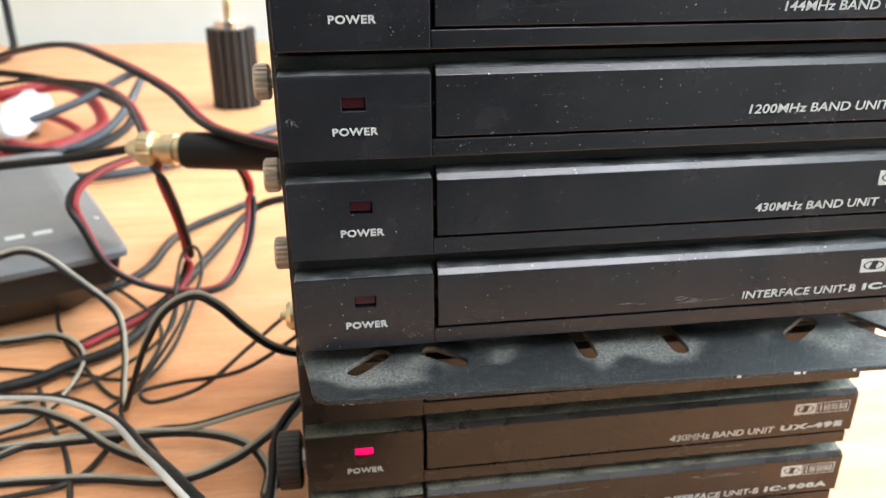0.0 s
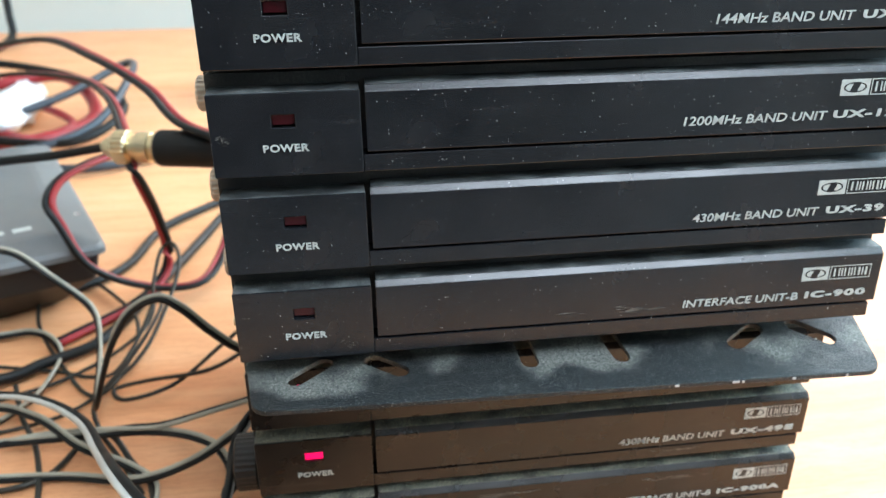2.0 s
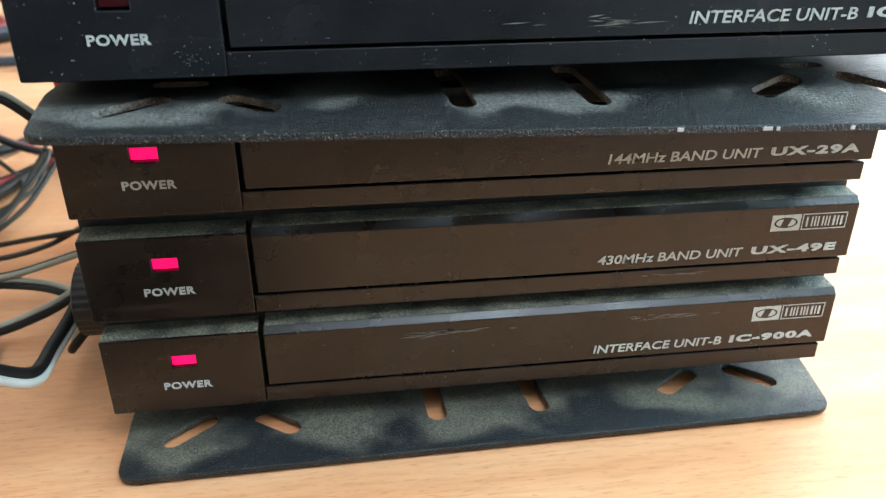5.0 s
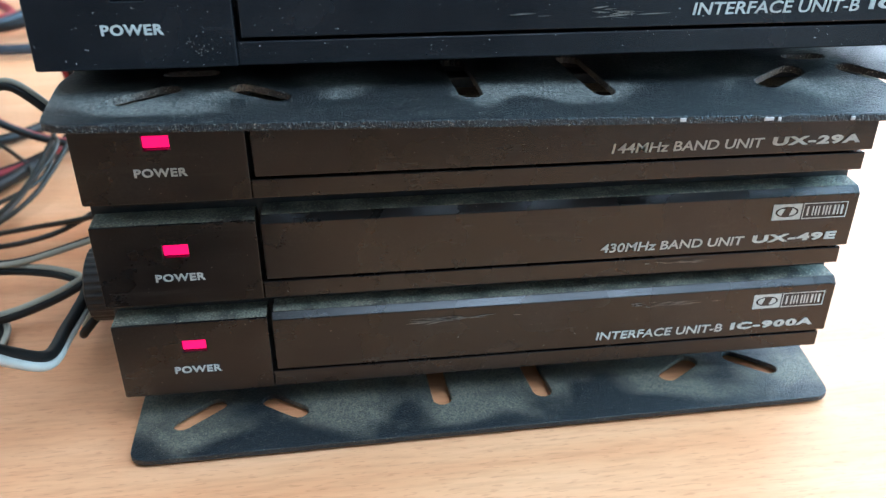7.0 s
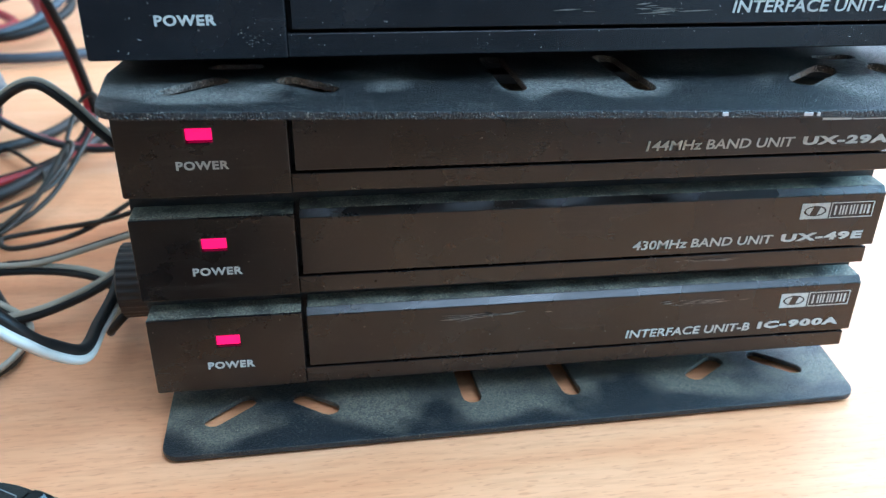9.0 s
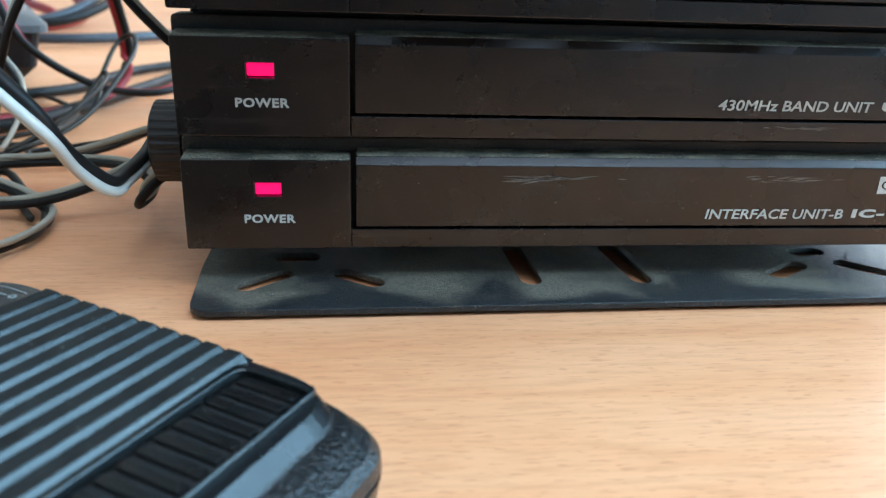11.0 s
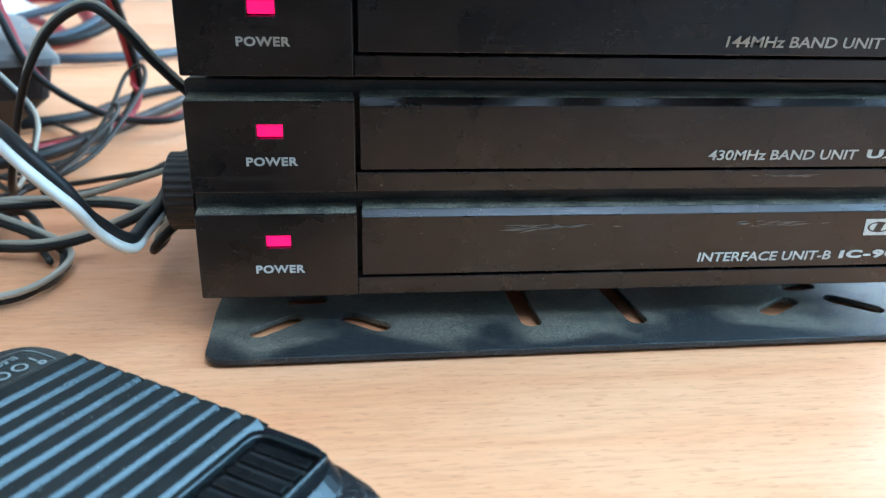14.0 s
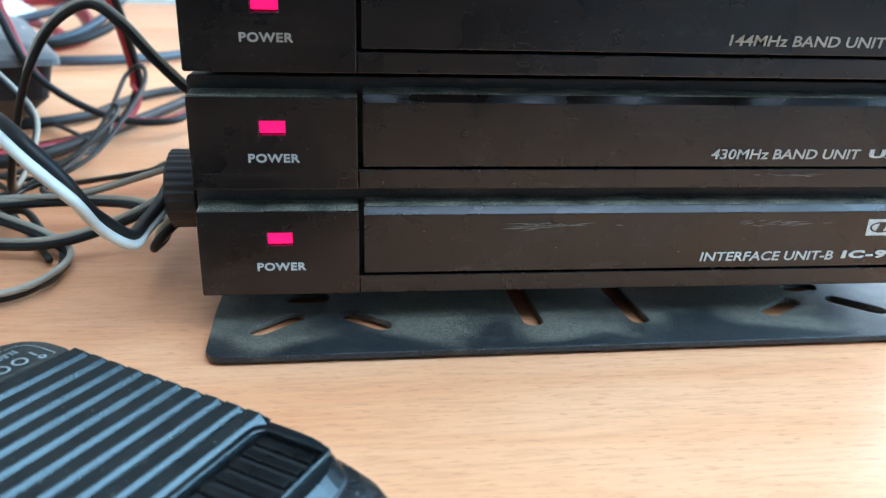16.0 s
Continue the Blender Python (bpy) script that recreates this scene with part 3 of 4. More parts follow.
DARK_MARK, PALE_MARK = "dark scuff mark", "pale rubbed scuff"
scuff(UPPER_UNITS[2], 0.0364, 0.0140, 0.0018, 0.0007, 14, 0.0009, M_SHADE_SCUFF, DARK_MARK, 1)
scuff(UPPER_UNITS[2], 0.0292, 0.0042, 0.0012, 0.0012, 16, 0.0009, M_SHADE_SCUFF, DARK_MARK, 2)
scuff(UPPER_UNITS[2], 0.0078, 0.0092, 0.0030, 0.0013, 34, 0.0006, M_SMEAR, PALE_MARK, 3)
scuff(UPPER_UNITS[2], 0.0590, 0.0022, 0.0010, 0.0006, 8, 0.0008, M_SMEAR, PALE_MARK, 4)
scuff(UPPER_UNITS[1], 0.0530, 0.0105, 0.0030, 0.0022, 10, 0.0026, M_SHADE_SCUFF, DARK_MARK, 5)
scuff(UPPER_UNITS[1], 0.0308, 0.0068, 0.0002, 0.0002, 4, 0.0006, M_PRINT, "white paint fleck", 6)
scuff(UPPER_UNITS[0], 0.0340, 0.0035, 0.0030, 0.0020, 26, 0.0005, M_SMEAR, PALE_MARK, 7)
scuff(UPPER_UNITS[0], 0.1050, 0.0075, 0.0110, 0.0010, 12, 0.0070, M_SMEAR, PALE_MARK, 8)
scuff(UPPER_UNITS[3], 0.0480, 0.0100, 0.0050, 0.0030, 14, 0.0016, M_SHADE_SCUFF, DARK_MARK, 9)
scuff(LOWER_UNITS[0], 0.0820, 0.0160, 0.0130, 0.0008, 26, 0.0060, M_SMEAR, PALE_MARK, 10)
scuff(LOWER_UNITS[0], 0.1350, 0.0160, 0.0090, 0.0008, 18, 0.0050, M_SMEAR, PALE_MARK, 11)
scuff(LOWER_UNITS[1], 0.1360, 0.0030, 0.0080, 0.0006, 14, 0.0050, M_SMEAR, PALE_MARK, 12)


# ---- mounting brackets ----
def bracket(m, z0, arm_z, arm_h, label, paint, droop=(0.0, 0.0), back=0.0030, right=0.0):
    br = tagged(empty("mounting_bracket", m), label, "bracket", "mounting brackets")
    outline = round_poly([(0.0070, 0.0), (0.1790 + right, 0.0028), (0.1835 + right, 0.026), (0.1835 + right, 0.13), (back, 0.13), (back, 0.024)], [0.0048, 0.0048, 0.003, 0.004, 0.004, 0.003])
    r = 0.0024
    holes = [slot(0.0172, 0.0125, 0.0245, 0.0190, r), slot(0.0380, 0.0190, 0.0450, 0.0138, r), slot(0.0810, 0.0142, 0.0800, 0.0340, r), slot(0.1071, 0.0142, 0.1052, 0.0340, r),
             slot(0.1420, 0.0165, 0.1500, 0.0218, r), slot(0.1628, 0.0225, 0.1700, 0.0162, r), slot(0.024, 0.0295, 0.030, 0.0295, r), slot(0.1550, 0.0305, 0.1600, 0.0310, r)]
    b = slab(outline, holes, z0, z0 + 0.0015)
    for vt in b.verts:  # the front edge is bent down, more so at one end
        k = max(0.0, (0.026 - vt.co.y) / 0.026)
        vt.co.z -= k * (droop[0] + (droop[1] - droop[0]) * vt.co.x / 0.18)
    bmesh.ops.recalc_face_normals(b, faces=b.faces)
    rim = [e for e in b.edges if len(e.link_faces) == 2 and e.calc_face_angle() > 1.0]
    bmesh.ops.bevel(b, geom=rim, offset=0.00025, segments=2, affect="EDGES", profile=0.5)
    part("plate", b, paint, br)
    if droop[1]:
        for cx, w in ((0.118, 0.0012), (0.1345, 0.0019), (0.1372, 0.0007), (0.1520, 0.0009), (0.168, 0.0006)):
            z = z0 + 0.0015 - droop[0] - (droop[1] - droop[0]) * cx / 0.18
            part("paint_chip", box(cx, 0.0015 * cx / 0.1 - 0.0001, z - 0.0006, cx + w, 0.0015 * cx / 0.1 + 0.0012, z + 0.00012, 0.0001), M_CHIP, br, "bare metal chip in the paint")
    for x0, x1 in ((back - 0.0008, back + 0.0008), (0.1828 + right, 0.1844 + right)):
        part("side_arm", box(x0, 0.045, arm_z, x1, 0.125, z0 + arm_h, 0.0004), paint, br)
    return br


bracket(pose(0, -0.0130, 0), 0.0010, 0.0, 0.007, "black painted slotted steel bracket lying on the table, dusty", M_PLATE_LOW, back=0.0056, right=0.0014)
bracket(pose(0.0034, -0.0258, 0.0850, 0, 0, -0.6), 0.0, 0.0012, 0.0050, "black slotted steel bracket between the two stacks, very dusty", M_PLATE, (0.0008, 0.0059))


def thumb_screw(x, y, z, r, length, material, label, flutes=20):
    s = tagged(empty("thumb_screw", pose(x, y, z)), label, "thumb screw")
    part("knob", lathe([(r * 0.85, 0), (r, 0.0007), (r, length - 0.0007), (r * 0.85, length)], 24, flutes, r * (0.022 if r > 0.009 else 0.07), "x"), material, s)
    part("shaft", lathe([(r * 0.35, -0.008), (r * 0.35, 0.0)], 12, axis="x"), M_STEEL, s)
    return s


thumb_screw(0.0024, 0.026, 0.0284, 0.0096, 0.0080, M_BLACKKNOB, "large black knurled plastic bracket knob", 30)
for x, z in ((0.0022, 0.1527), (0.0026, 0.1257), (0.0036, 0.1010)):
    thumb_screw(x, 0.032, z, 0.0050, 0.0046, M_KNURL, "small nickel knurled thumb screw on the unit's side")

rail = tagged(empty("side_rail", pose(*U_O, U_LEAN, U_ROLL, U_YAW)), "black metal strip along the side of the upper stack", "rail")
b = box(0.0030, 0.012, -0.002, 0.0046, 0.060, 0.100, 0.0004)
part("strip", b, M_CASE, rail)
for k in range(4):
    part("spacer", box(0.0046, 0.020, 0.004 + k * U_PITCH, 0.0076, 0.050, 0.016 + k * U_PITCH), M_CASE, rail)


# ---- hand microphone lying in front of the stack ----
MU, MV = Vector((0.8643, -0.5008, -0.0475)).normalized(), Vector((-0.5005, -0.8656, 0.0187)).normalized()
MN = MV.cross(MU) * -1
MN = MN if MN.z > 0 else -MN
MIC = Matrix.Translation((0.0227, -0.0579, 0.0174)) @ Matrix((MU, MV, MN)).transposed().to_4x4()


def loft(loops, cap_low=True, cap_high=True):
    b = bmesh.new()
    rings = [[b.verts.new(p) for p in loop] for loop in loops]
    n = len(rings[0])
    for k in range(len(rings) - 1):
        for i in range(n):
            j = (i + 1) % n
            b.faces.new((rings[k][i], rings[k][j], rings[k + 1][j], rings[k + 1][i]))
    if cap_low:
        b.faces.new(rings[0][::-1])
    if cap_high:
        b.faces.new(rings[-1])
    return b


def mic_outline(d_end, d_side, n):
    """The mic's outline drawn in by d_side at the sides and by d_end at the wide end, at height n."""
    a0, a1, b0, b1 = -0.0485 + d_side, 0.0277 - d_end, -0.0022 + d_side, 0.0560 - d_side
    pts = round_poly([(a0, b0), (a1, b0), (a1, b1), (a0, b1)], [0.0095, 0.0085, 0.0085, 0.0095], 8)
    return [(x, y, n) for x, y in pts]


def microphone():
    mic = tagged(empty("hand_microphone", MIC), "black ribbed plastic hand microphone lying on the table", "microphone")
    part("back_shell", loft([mic_outline(0.003, 0.002, -0.0158), mic_outline(0.0006, 0.0004, -0.0145), mic_outline(0.0, 0.0, -0.0088)]), M_MICBEVEL, mic, smooth=False)
    part("seam", loft([mic_outline(0.0008, 0.0006, -0.0088), mic_outline(0.0008, 0.0006, -0.0080)]), M_SHADE_SCUFF, mic)
    b = loft([mic_outline(0.0, 0.0, -0.0080), mic_outline(0.0003, 0.0001, -0.0058), mic_outline(0.0016, 0.0003, -0.0046), mic_outline(0.0050, 0.0005, -0.0034), mic_outline(0.0073, 0.0006, -0.0030), mic_outline(0.0077, 0.0007, -0.0026), mic_outline(0.0096, 0.0010, -0.0007), mic_outline(0.0106, 0.0011, -0.0006)])
    for f in b.faces:  # the upper facet is smooth, the rounded side below it is grained
        f.material_index = 1 if f.calc_center_median().z > -0.0027 else 0
    part("front_shell", b, (M_MICBEVEL, M_MICFACET), mic)
    # ribs across the face: sloped flanks, one bar each
    for i in range(10):
        a = -0.00394 * i + 0.00197
        b = bmesh.new()
        prof = [(a - 0.00195, -0.0008), (a - 0.00178, 0.00070), (a - 0.00158, 0.00088), (a + 0.00066, 0.00090), (a + 0.00082, 0.00076), (a + 0.00188, -0.0006)]
        r0 = [b.verts.new((p, -0.0016, min(q, -0.0004))) for p, q in prof]
        r1 = [b.verts.new((p, -0.0004, q)) for p, q in prof]
        r2 = [b.verts.new((p, 0.0545, q)) for p, q in prof]
        for s, e in ((r0, r1), (r1, r2)):
            for k in range(len(prof) - 1):
                b.faces.new((s[k], s[k + 1], e[k + 1], e[k])).material_index = 1 if k == 2 else 0
        b.faces.new(r0[::-1])
        b.faces.new(r2)
        part("rib", b, (M_MIC, M_MICTOP), mic)
    # label plate with a frame and bars for the print
    part("label_plate", slab(round_poly([(-0.0468, 0.0000), (-0.0362, -0.0004), (-0.0362, 0.0530), (-0.0468, 0.0525)], [0.0078, 0.001, 0.001, 0.0078], 8), [], -0.0012, 0.0002), M_MIC, mic)
    b = bmesh.new()

    def loop_line(pts, w):
        cx, cy = sum(p[0] for p in pts) / len(pts), sum(p[1] for p in pts) / len(pts)
        out = [b.verts.new((x, y, 0.00028)) for x, y in pts]
        inn = []
        for x, y in pts:
            d = math.hypot(cx - x, cy - y)
            inn.append(b.verts.new((x + (cx - x) / d * w, y + (cy - y) / d * w, 0.00028)))
        for k in range(len(pts)):
            m = (k + 1) % len(pts)
            b.faces.new((out[k], out[m], inn[m], inn[k]))

    loop_line(round_poly([(-0.0446, 0.0016), (-0.0370, 0.0016), (-0.0370, 0.0330), (-0.0446, 0.0330)], [0.0042, 0.0004, 0.0004, 0.0042], 6), 0.00022)
    for ca, cb, rr in ((-0.0379, 0.0036, 0.0007), (-0.0394, 0.0066, 0.0013), (-0.0394, 0.0098, 0.0013)):
        loop_line([(ca + rr * math.cos(k * math.pi / 10), cb + rr * math.sin(k * math.pi / 10)) for k in range(20)], 0.00045)
    for a0, b0, a1, b1 in ((-0.0407, 0.0036, -0.0389, 0.0040), (-0.0407, 0.0121, -0.0381, 0.0126), (-0.0407, 0.0140, -0.0381, 0.0145)):
        b.faces.new([b.verts.new((x, y, 0.00028)) for x, y in ((a0, b0), (a1, b0), (a1, b1), (a0, b1))])
    grey = mat("grey_print", (0.20, 0.22, 0.21), 0.5, vary=0.3, scale=900)
    part("label_print", b, grey, mic, "worn grey printed emblem in a thin frame")
    words = lettering("label_words", "ELECTRET", 0.0048, 0.0, 0.0076, 0.0012, grey, mic)
    words.matrix_local = Matrix(((0, 0, 1, -0.0432), (1, 0, 0, 0.0), (0, -1, 0, 0.0002), (0, 0, 0, 1)))
    # sound slots in a recessed panel beside the ribs, framed by a raised lip
    panel = part("grille_panel", box(0.0036, 0.0008, -0.0022, 0.0160, 0.0530, -0.0006, 0.0003), M_GRILLE, mic)
    rim = round_poly([(0.0030, 0.0006), (0.0163, 0.0006), (0.0163, 0.0532), (0.0030, 0.0532)], [0.0028, 0.0015, 0.0015, 0.0028], 6)
    inner = round_poly([(0.0044, 0.0019), (0.0155, 0.0019), (0.0155, 0.0519), (0.0044, 0.0519)], [0.0022, 0.0010, 0.0010, 0.0022], 6)
    b = slab(rim, [inner], -0.0010, 0.0003)
    bmesh.ops.recalc_face_normals(b, faces=b.faces)
    bmesh.ops.bevel(b, geom=[e for e in b.edges if len(e.link_faces) == 2 and e.calc_face_angle() > 1.0 and min(v.co.z for v in e.verts) > 0], offset=0.0004, segments=3, affect="EDGES", profile=0.5)
    part("lip", b, M_MIC, mic, "raised glossy rim round the sound slots")
    for k in range(16):
        y = 0.0042 + k * 0.00296
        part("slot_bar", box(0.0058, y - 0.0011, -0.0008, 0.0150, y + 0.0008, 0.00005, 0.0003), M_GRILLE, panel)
        # near-black strip between the bars, the slot's shade put into colour
        part("slot", box(0.0056, y + 0.0008, -0.0008, 0.0152, y + 0.0018, -0.0005), M_SHADE_SCUFF, panel)
    part("clip_button", lathe([(0.006, -0.0195), (0.006, -0.0158)], 20), M_MIC, mic).location = (-0.0380, 0.026, 0)
    return mic


microphone()


# ---- cables ----
PALE = (M_BEIGE_LIT, M_BEIGE)
def cord(name, pts, r, cores, label, category="cable", steps=12, twist=(0.0, 1.0, 0.0)):
    """A cable along pts; cores: the material of each core, side by side."""
    line = spline(pts, steps)
    c = tagged(empty(name), label, category, "tangle of cables")
    n = len(cores)
    for i, m in enumerate(cores):
        part("core" if n > 1 else "sheath", tube(line, r * (0.80 if m in PALE else 1.0), 10, (i - (n - 1) / 2) * r * (1.45 if n > 1 and cores[0] in PALE or cores[-1] in PALE else 1.9), twist), m, c, smooth=True)
    return c


UP = (-1.0, -0.5, -60.0)  # the pale core lies uppermost
BW, RB = (M_BEIGE, M_CABLE), (M_RED, M_CABLE)
SPK = "black and white twin speaker wire lying on the table"
cord("speaker_wire", [(-0.21, 0.118, 0.008), (-0.16, 0.112, 0.009), (-0.125, 0.105, 0.012), (-0.095, 0.090, 0.018), (-0.068, 0.062, 0.026), (-0.047, 0.022, 0.041), (-0.0340, -0.0040, 0.0530), (-0.0238, -0.0180, 0.0532), (-0.0165, -0.0235, 0.0487), (-0.0112, -0.0221, 0.0416), (-0.0100, -0.0137, 0.0332), (-0.0072, -0.0046, 0.0262), (-0.0078, 0.0092, 0.0246), (-0.0075, 0.0221, 0.0250), (-0.0078, 0.036, 0.0265), (-0.004, 0.046, 0.030), (0.006, 0.060, 0.034)], 0.0014, (M_CABLE, M_BEIGE_LIT), "black and white twin speaker wire looping beside the lower stack", twist=(0.30, 0.62, -75.0))
cord("speaker_wire", [(-0.20, 0.070, 0.003), (-0.15, 0.078, 0.004), (-0.117, 0.079, 0.005), (-0.084, 0.076, 0.008), (-0.046, 0.070, 0.012), (-0.022, 0.058, 0.014), (-0.012, 0.044, 0.012), (-0.012, 0.030, 0.012), (-0.008, 0.027, 0.018), (0.003, 0.034, 0.026)], 0.00115, BW, SPK, twist=UP)
cord("speaker_wire", [(-0.20, 0.050, 0.003), (-0.13, 0.060, 0.003), (-0.080, 0.058, 0.0035), (-0.048, 0.049, 0.006), (-0.027, 0.049, 0.012), (-0.012, 0.052, 0.020), (-0.001, 0.052, 0.030), (0.006, 0.06, 0.034)], 0.00115, BW, SPK, twist=UP)
cord("speaker_wire", [(-0.25, 0.160, 0.003), (-0.150, 0.169, 0.004), (-0.124, 0.171, 0.004), (-0.106, 0.150, 0.004), (-0.104, 0.120, 0.004), (-0.111, 0.100, 0.004), (-0.122, 0.092, 0.004), (-0.17, 0.070, 0.003)], 0.00115, BW, SPK, twist=UP)
cord("speaker_wire", [(-0.21, 0.10, 0.030), (-0.17, 0.135, 0.046), (-0.139, 0.158, 0.053), (-0.121, 0.158, 0.055), (-0.104, 0.155, 0.042), (-0.090, 0.158, 0.022), (-0.083, 0.138, 0.012), (-0.0775, 0.108, 0.006), (-0.0715, 0.090, 0.012), (-0.0638, 0.0815, 0.030), (-0.0555, 0.0760, 0.0491), (-0.0470, 0.0755, 0.0622), (-0.0352, 0.0735, 0.0688), (-0.0270, 0.0737, 0.0638), (-0.0181, 0.0745, 0.0530), (-0.008, 0.076, 0.043), (0.006, 0.080, 0.036)], 0.00115, BW, "black and white twin wire arching over the grey box", twist=UP)
cord("speaker_wire", [(-0.19, 0.09, 0.006), (-0.125, 0.100, 0.009), (-0.096, 0.089, 0.010), (-0.072, 0.067, 0.010), (-0.050, 0.056, 0.006), (-0.040, 0.046, 0.0035), (-0.041, 0.028, 0.003), (-0.052, 0.018, 0.003), (-0.09, 0.010, 0.003), (-0.15, 0.010, 0.003)], 0.00115, BW, SPK, twist=UP)
cord("speaker_wire", [(0.006, 0.064, 0.030), (-0.016, 0.066, 0.023), (-0.04, 0.069, 0.015), (-0.056, 0.073, 0.012), (-0.078, 0.077, 0.009), (-0.103, 0.079, 0.006), (-0.117, 0.072, 0.005), (-0.118, 0.060, 0.004), (-0.108, 0.047, 0.004), (-0.095, 0.036, 0.004), (-0.085, 0.010, 0.004), (-0.10, -0.03, 0.004)], 0.00115, BW, SPK, twist=(0.25, 0.45, -180.0))
THIN = "thin black cable curled on the table"
cord("thin_cable", [(-0.14, 0.105, 0.003), (-0.095, 0.128, 0.003), (-0.069, 0.165, 0.006), (-0.068, 0.190, 0.020), (-0.066, 0.207, 0.030), (-0.058, 0.204, 0.034), (-0.053, 0.183, 0.028), (-0.060, 0.150, 0.012), (-0.067, 0.130, 0.006), (-0.078, 0.108, 0.003), (-0.072, 0.088, 0.0025), (-0.058, 0.066, 0.0025), (-0.045, 0.045, 0.0025)], 0.0010, (M_THIN,), THIN)
cord("thin_cable", [(0.006, 0.16, 0.025), (-0.009, 0.149, 0.019), (-0.026, 0.135, 0.011), (-0.045, 0.113, 0.005), (-0.065, 0.106, 0.003), (-0.072, 0.115, 0.003), (-0.057, 0.118, 0.0045), (-0.029, 0.113, 0.011), (-0.008, 0.121, 0.019), (0.006, 0.13, 0.026)], 0.0010, (M_THIN,), "thin black cable in a figure of eight")
cord("thin_cable", [(-0.16, 0.25, 0.02), (-0.137, 0.216, 0.010), (-0.126, 0.180, 0.003), (-0.102, 0.139, 0.0025), (-0.083, 0.113, 0.0025), (-0.073, 0.116, 0.0045), (-0.070, 0.14, 0.006), (-0.074, 0.17, 0.006), (-0.09, 0.20, 0.004), (-0.12, 0.235, 0.003), (-0.17, 0.26, 0.003)], 0.0010, (M_THIN,), THIN)
cord("thin_cable", [(-0.118, 0.125, 0.0025), (-0.107, 0.101, 0.0025), (-0.093, 0.077, 0.0025), (-0.083, 0.049, 0.0025), (-0.078, 0.02, 0.0025)], 0.0011, (M_THIN,), THIN)
cord("thin_cable", [(-0.16, 0.045, 0.0025), (-0.107, 0.052, 0.0025), (-0.084, 0.059, 0.0025), (-0.074, 0.078, 0.004), (-0.064, 0.078, 0.006), (-0.052, 0.062, 0.003), (-0.043, 0.050, 0.0025), (-0.040, 0.030, 0.0025), (-0.055, 0.020, 0.0025), (-0.09, 0.022, 0.0025)], 0.0012, (M_THIN,), THIN)
cord("thin_cable", [(-0.16, 0.15, 0.0025), (-0.105, 0.135, 0.0025), (-0.088, 0.128, 0.0025), (-0.075, 0.128, 0.004), (-0.068, 0.15, 0.010), (-0.062, 0.17, 0.022), (-0.058, 0.155, 0.020), (-0.070, 0.125, 0.008), (-0.088, 0.100, 0.0025), (-0.13, 0.085, 0.0025)], 0.0009, (M_THIN,), THIN)
cord("power_cable", [(-0.24, 0.10, 0.0042), (-0.134, 0.125, 0.0042), (-0.110, 0.140, 0.0042), (-0.089, 0.158, 0.0042), (-0.077, 0.200, 0.0042), (-0.060, 0.27, 0.005), (-0.044, 0.320, 0.010), (-0.023, 0.324, 0.018), (0.02, 0.32, 0.022)], 0.0028, (M_CABLE,), "thick black round cable running behind the stack")
cord("power_cable", [(-0.26, 0.16, 0.0035), (-0.161, 0.200, 0.0035), (-0.137, 0.214, 0.0035), (-0.115, 0.222, 0.004), (-0.097, 0.25, 0.0035), (-0.087, 0.307, 0.0035), (-0.05, 0.36, 0.0035)], 0.0026, (M_CABLE,), "thick black round cable beside the grey box")
RBL = "red and black twin power cable"
cord("power_cable", [(-0.035, 0.215, 0.088), (-0.060, 0.245, 0.078), (-0.088, 0.245, 0.075), (-0.108, 0.215, 0.073), (-0.113, 0.196, 0.066), (-0.108, 0.190, 0.054), (-0.097, 0.189, 0.030), (-0.074, 0.200, 0.012), (-0.048, 0.207, 0.009), (-0.038, 0.235, 0.016), (-0.034, 0.255, 0.032), (-0.034, 0.259, 0.052), (-0.038, 0.239, 0.075), (-0.030, 0.22, 0.09)], 0.0017, RB, "red and black twin power cable in a large loop")
cord("power_cable", [(-0.40, 0.55, 0.03), (-0.29, 0.50, 0.075), (-0.227, 0.435, 0.103), (-0.154, 0.351, 0.122), (-0.107, 0.288, 0.121), (-0.068, 0.242, 0.111), (-0.041, 0.197, 0.101), (0.0, 0.17, 0.095)], 0.0019, RB, RBL)
cord("power_cable", [(-0.36, 0.50, 0.04), (-0.236, 0.448, 0.080), (-0.154, 0.384, 0.091), (-0.113, 0.321, 0.091), (-0.085, 0.245, 0.087), (-0.072, 0.203, 0.080), (-0.068, 0.215, 0.050), (-0.066, 0.221, 0.024), (-0.070, 0.215, 0.010), (-0.082, 0.195, 0.004), (-0.11, 0.16, 0.0035)], 0.0017, RB, RBL)
cord("coax_cable", [(-0.30, 0.26, 0.050), (-0.20, 0.245, 0.068), (-0.158, 0.234, 0.075), (-0.116, 0.219, 0.082), (-0.080, 0.209, 0.089)], 0.0024, (M_CABLE,), "black coaxial cable ending in a gold plug")
cord("grey_cable", [(-0.02, 0.62, 0.006), (-0.07, 0.54, 0.006), (-0.13, 0.46, 0.006), (-0.20, 0.44, 0.006), (-0.30, 0.50, 0.006)], 0.004, (M_GREYCABLE,), "grey-blue flat cable lying behind")

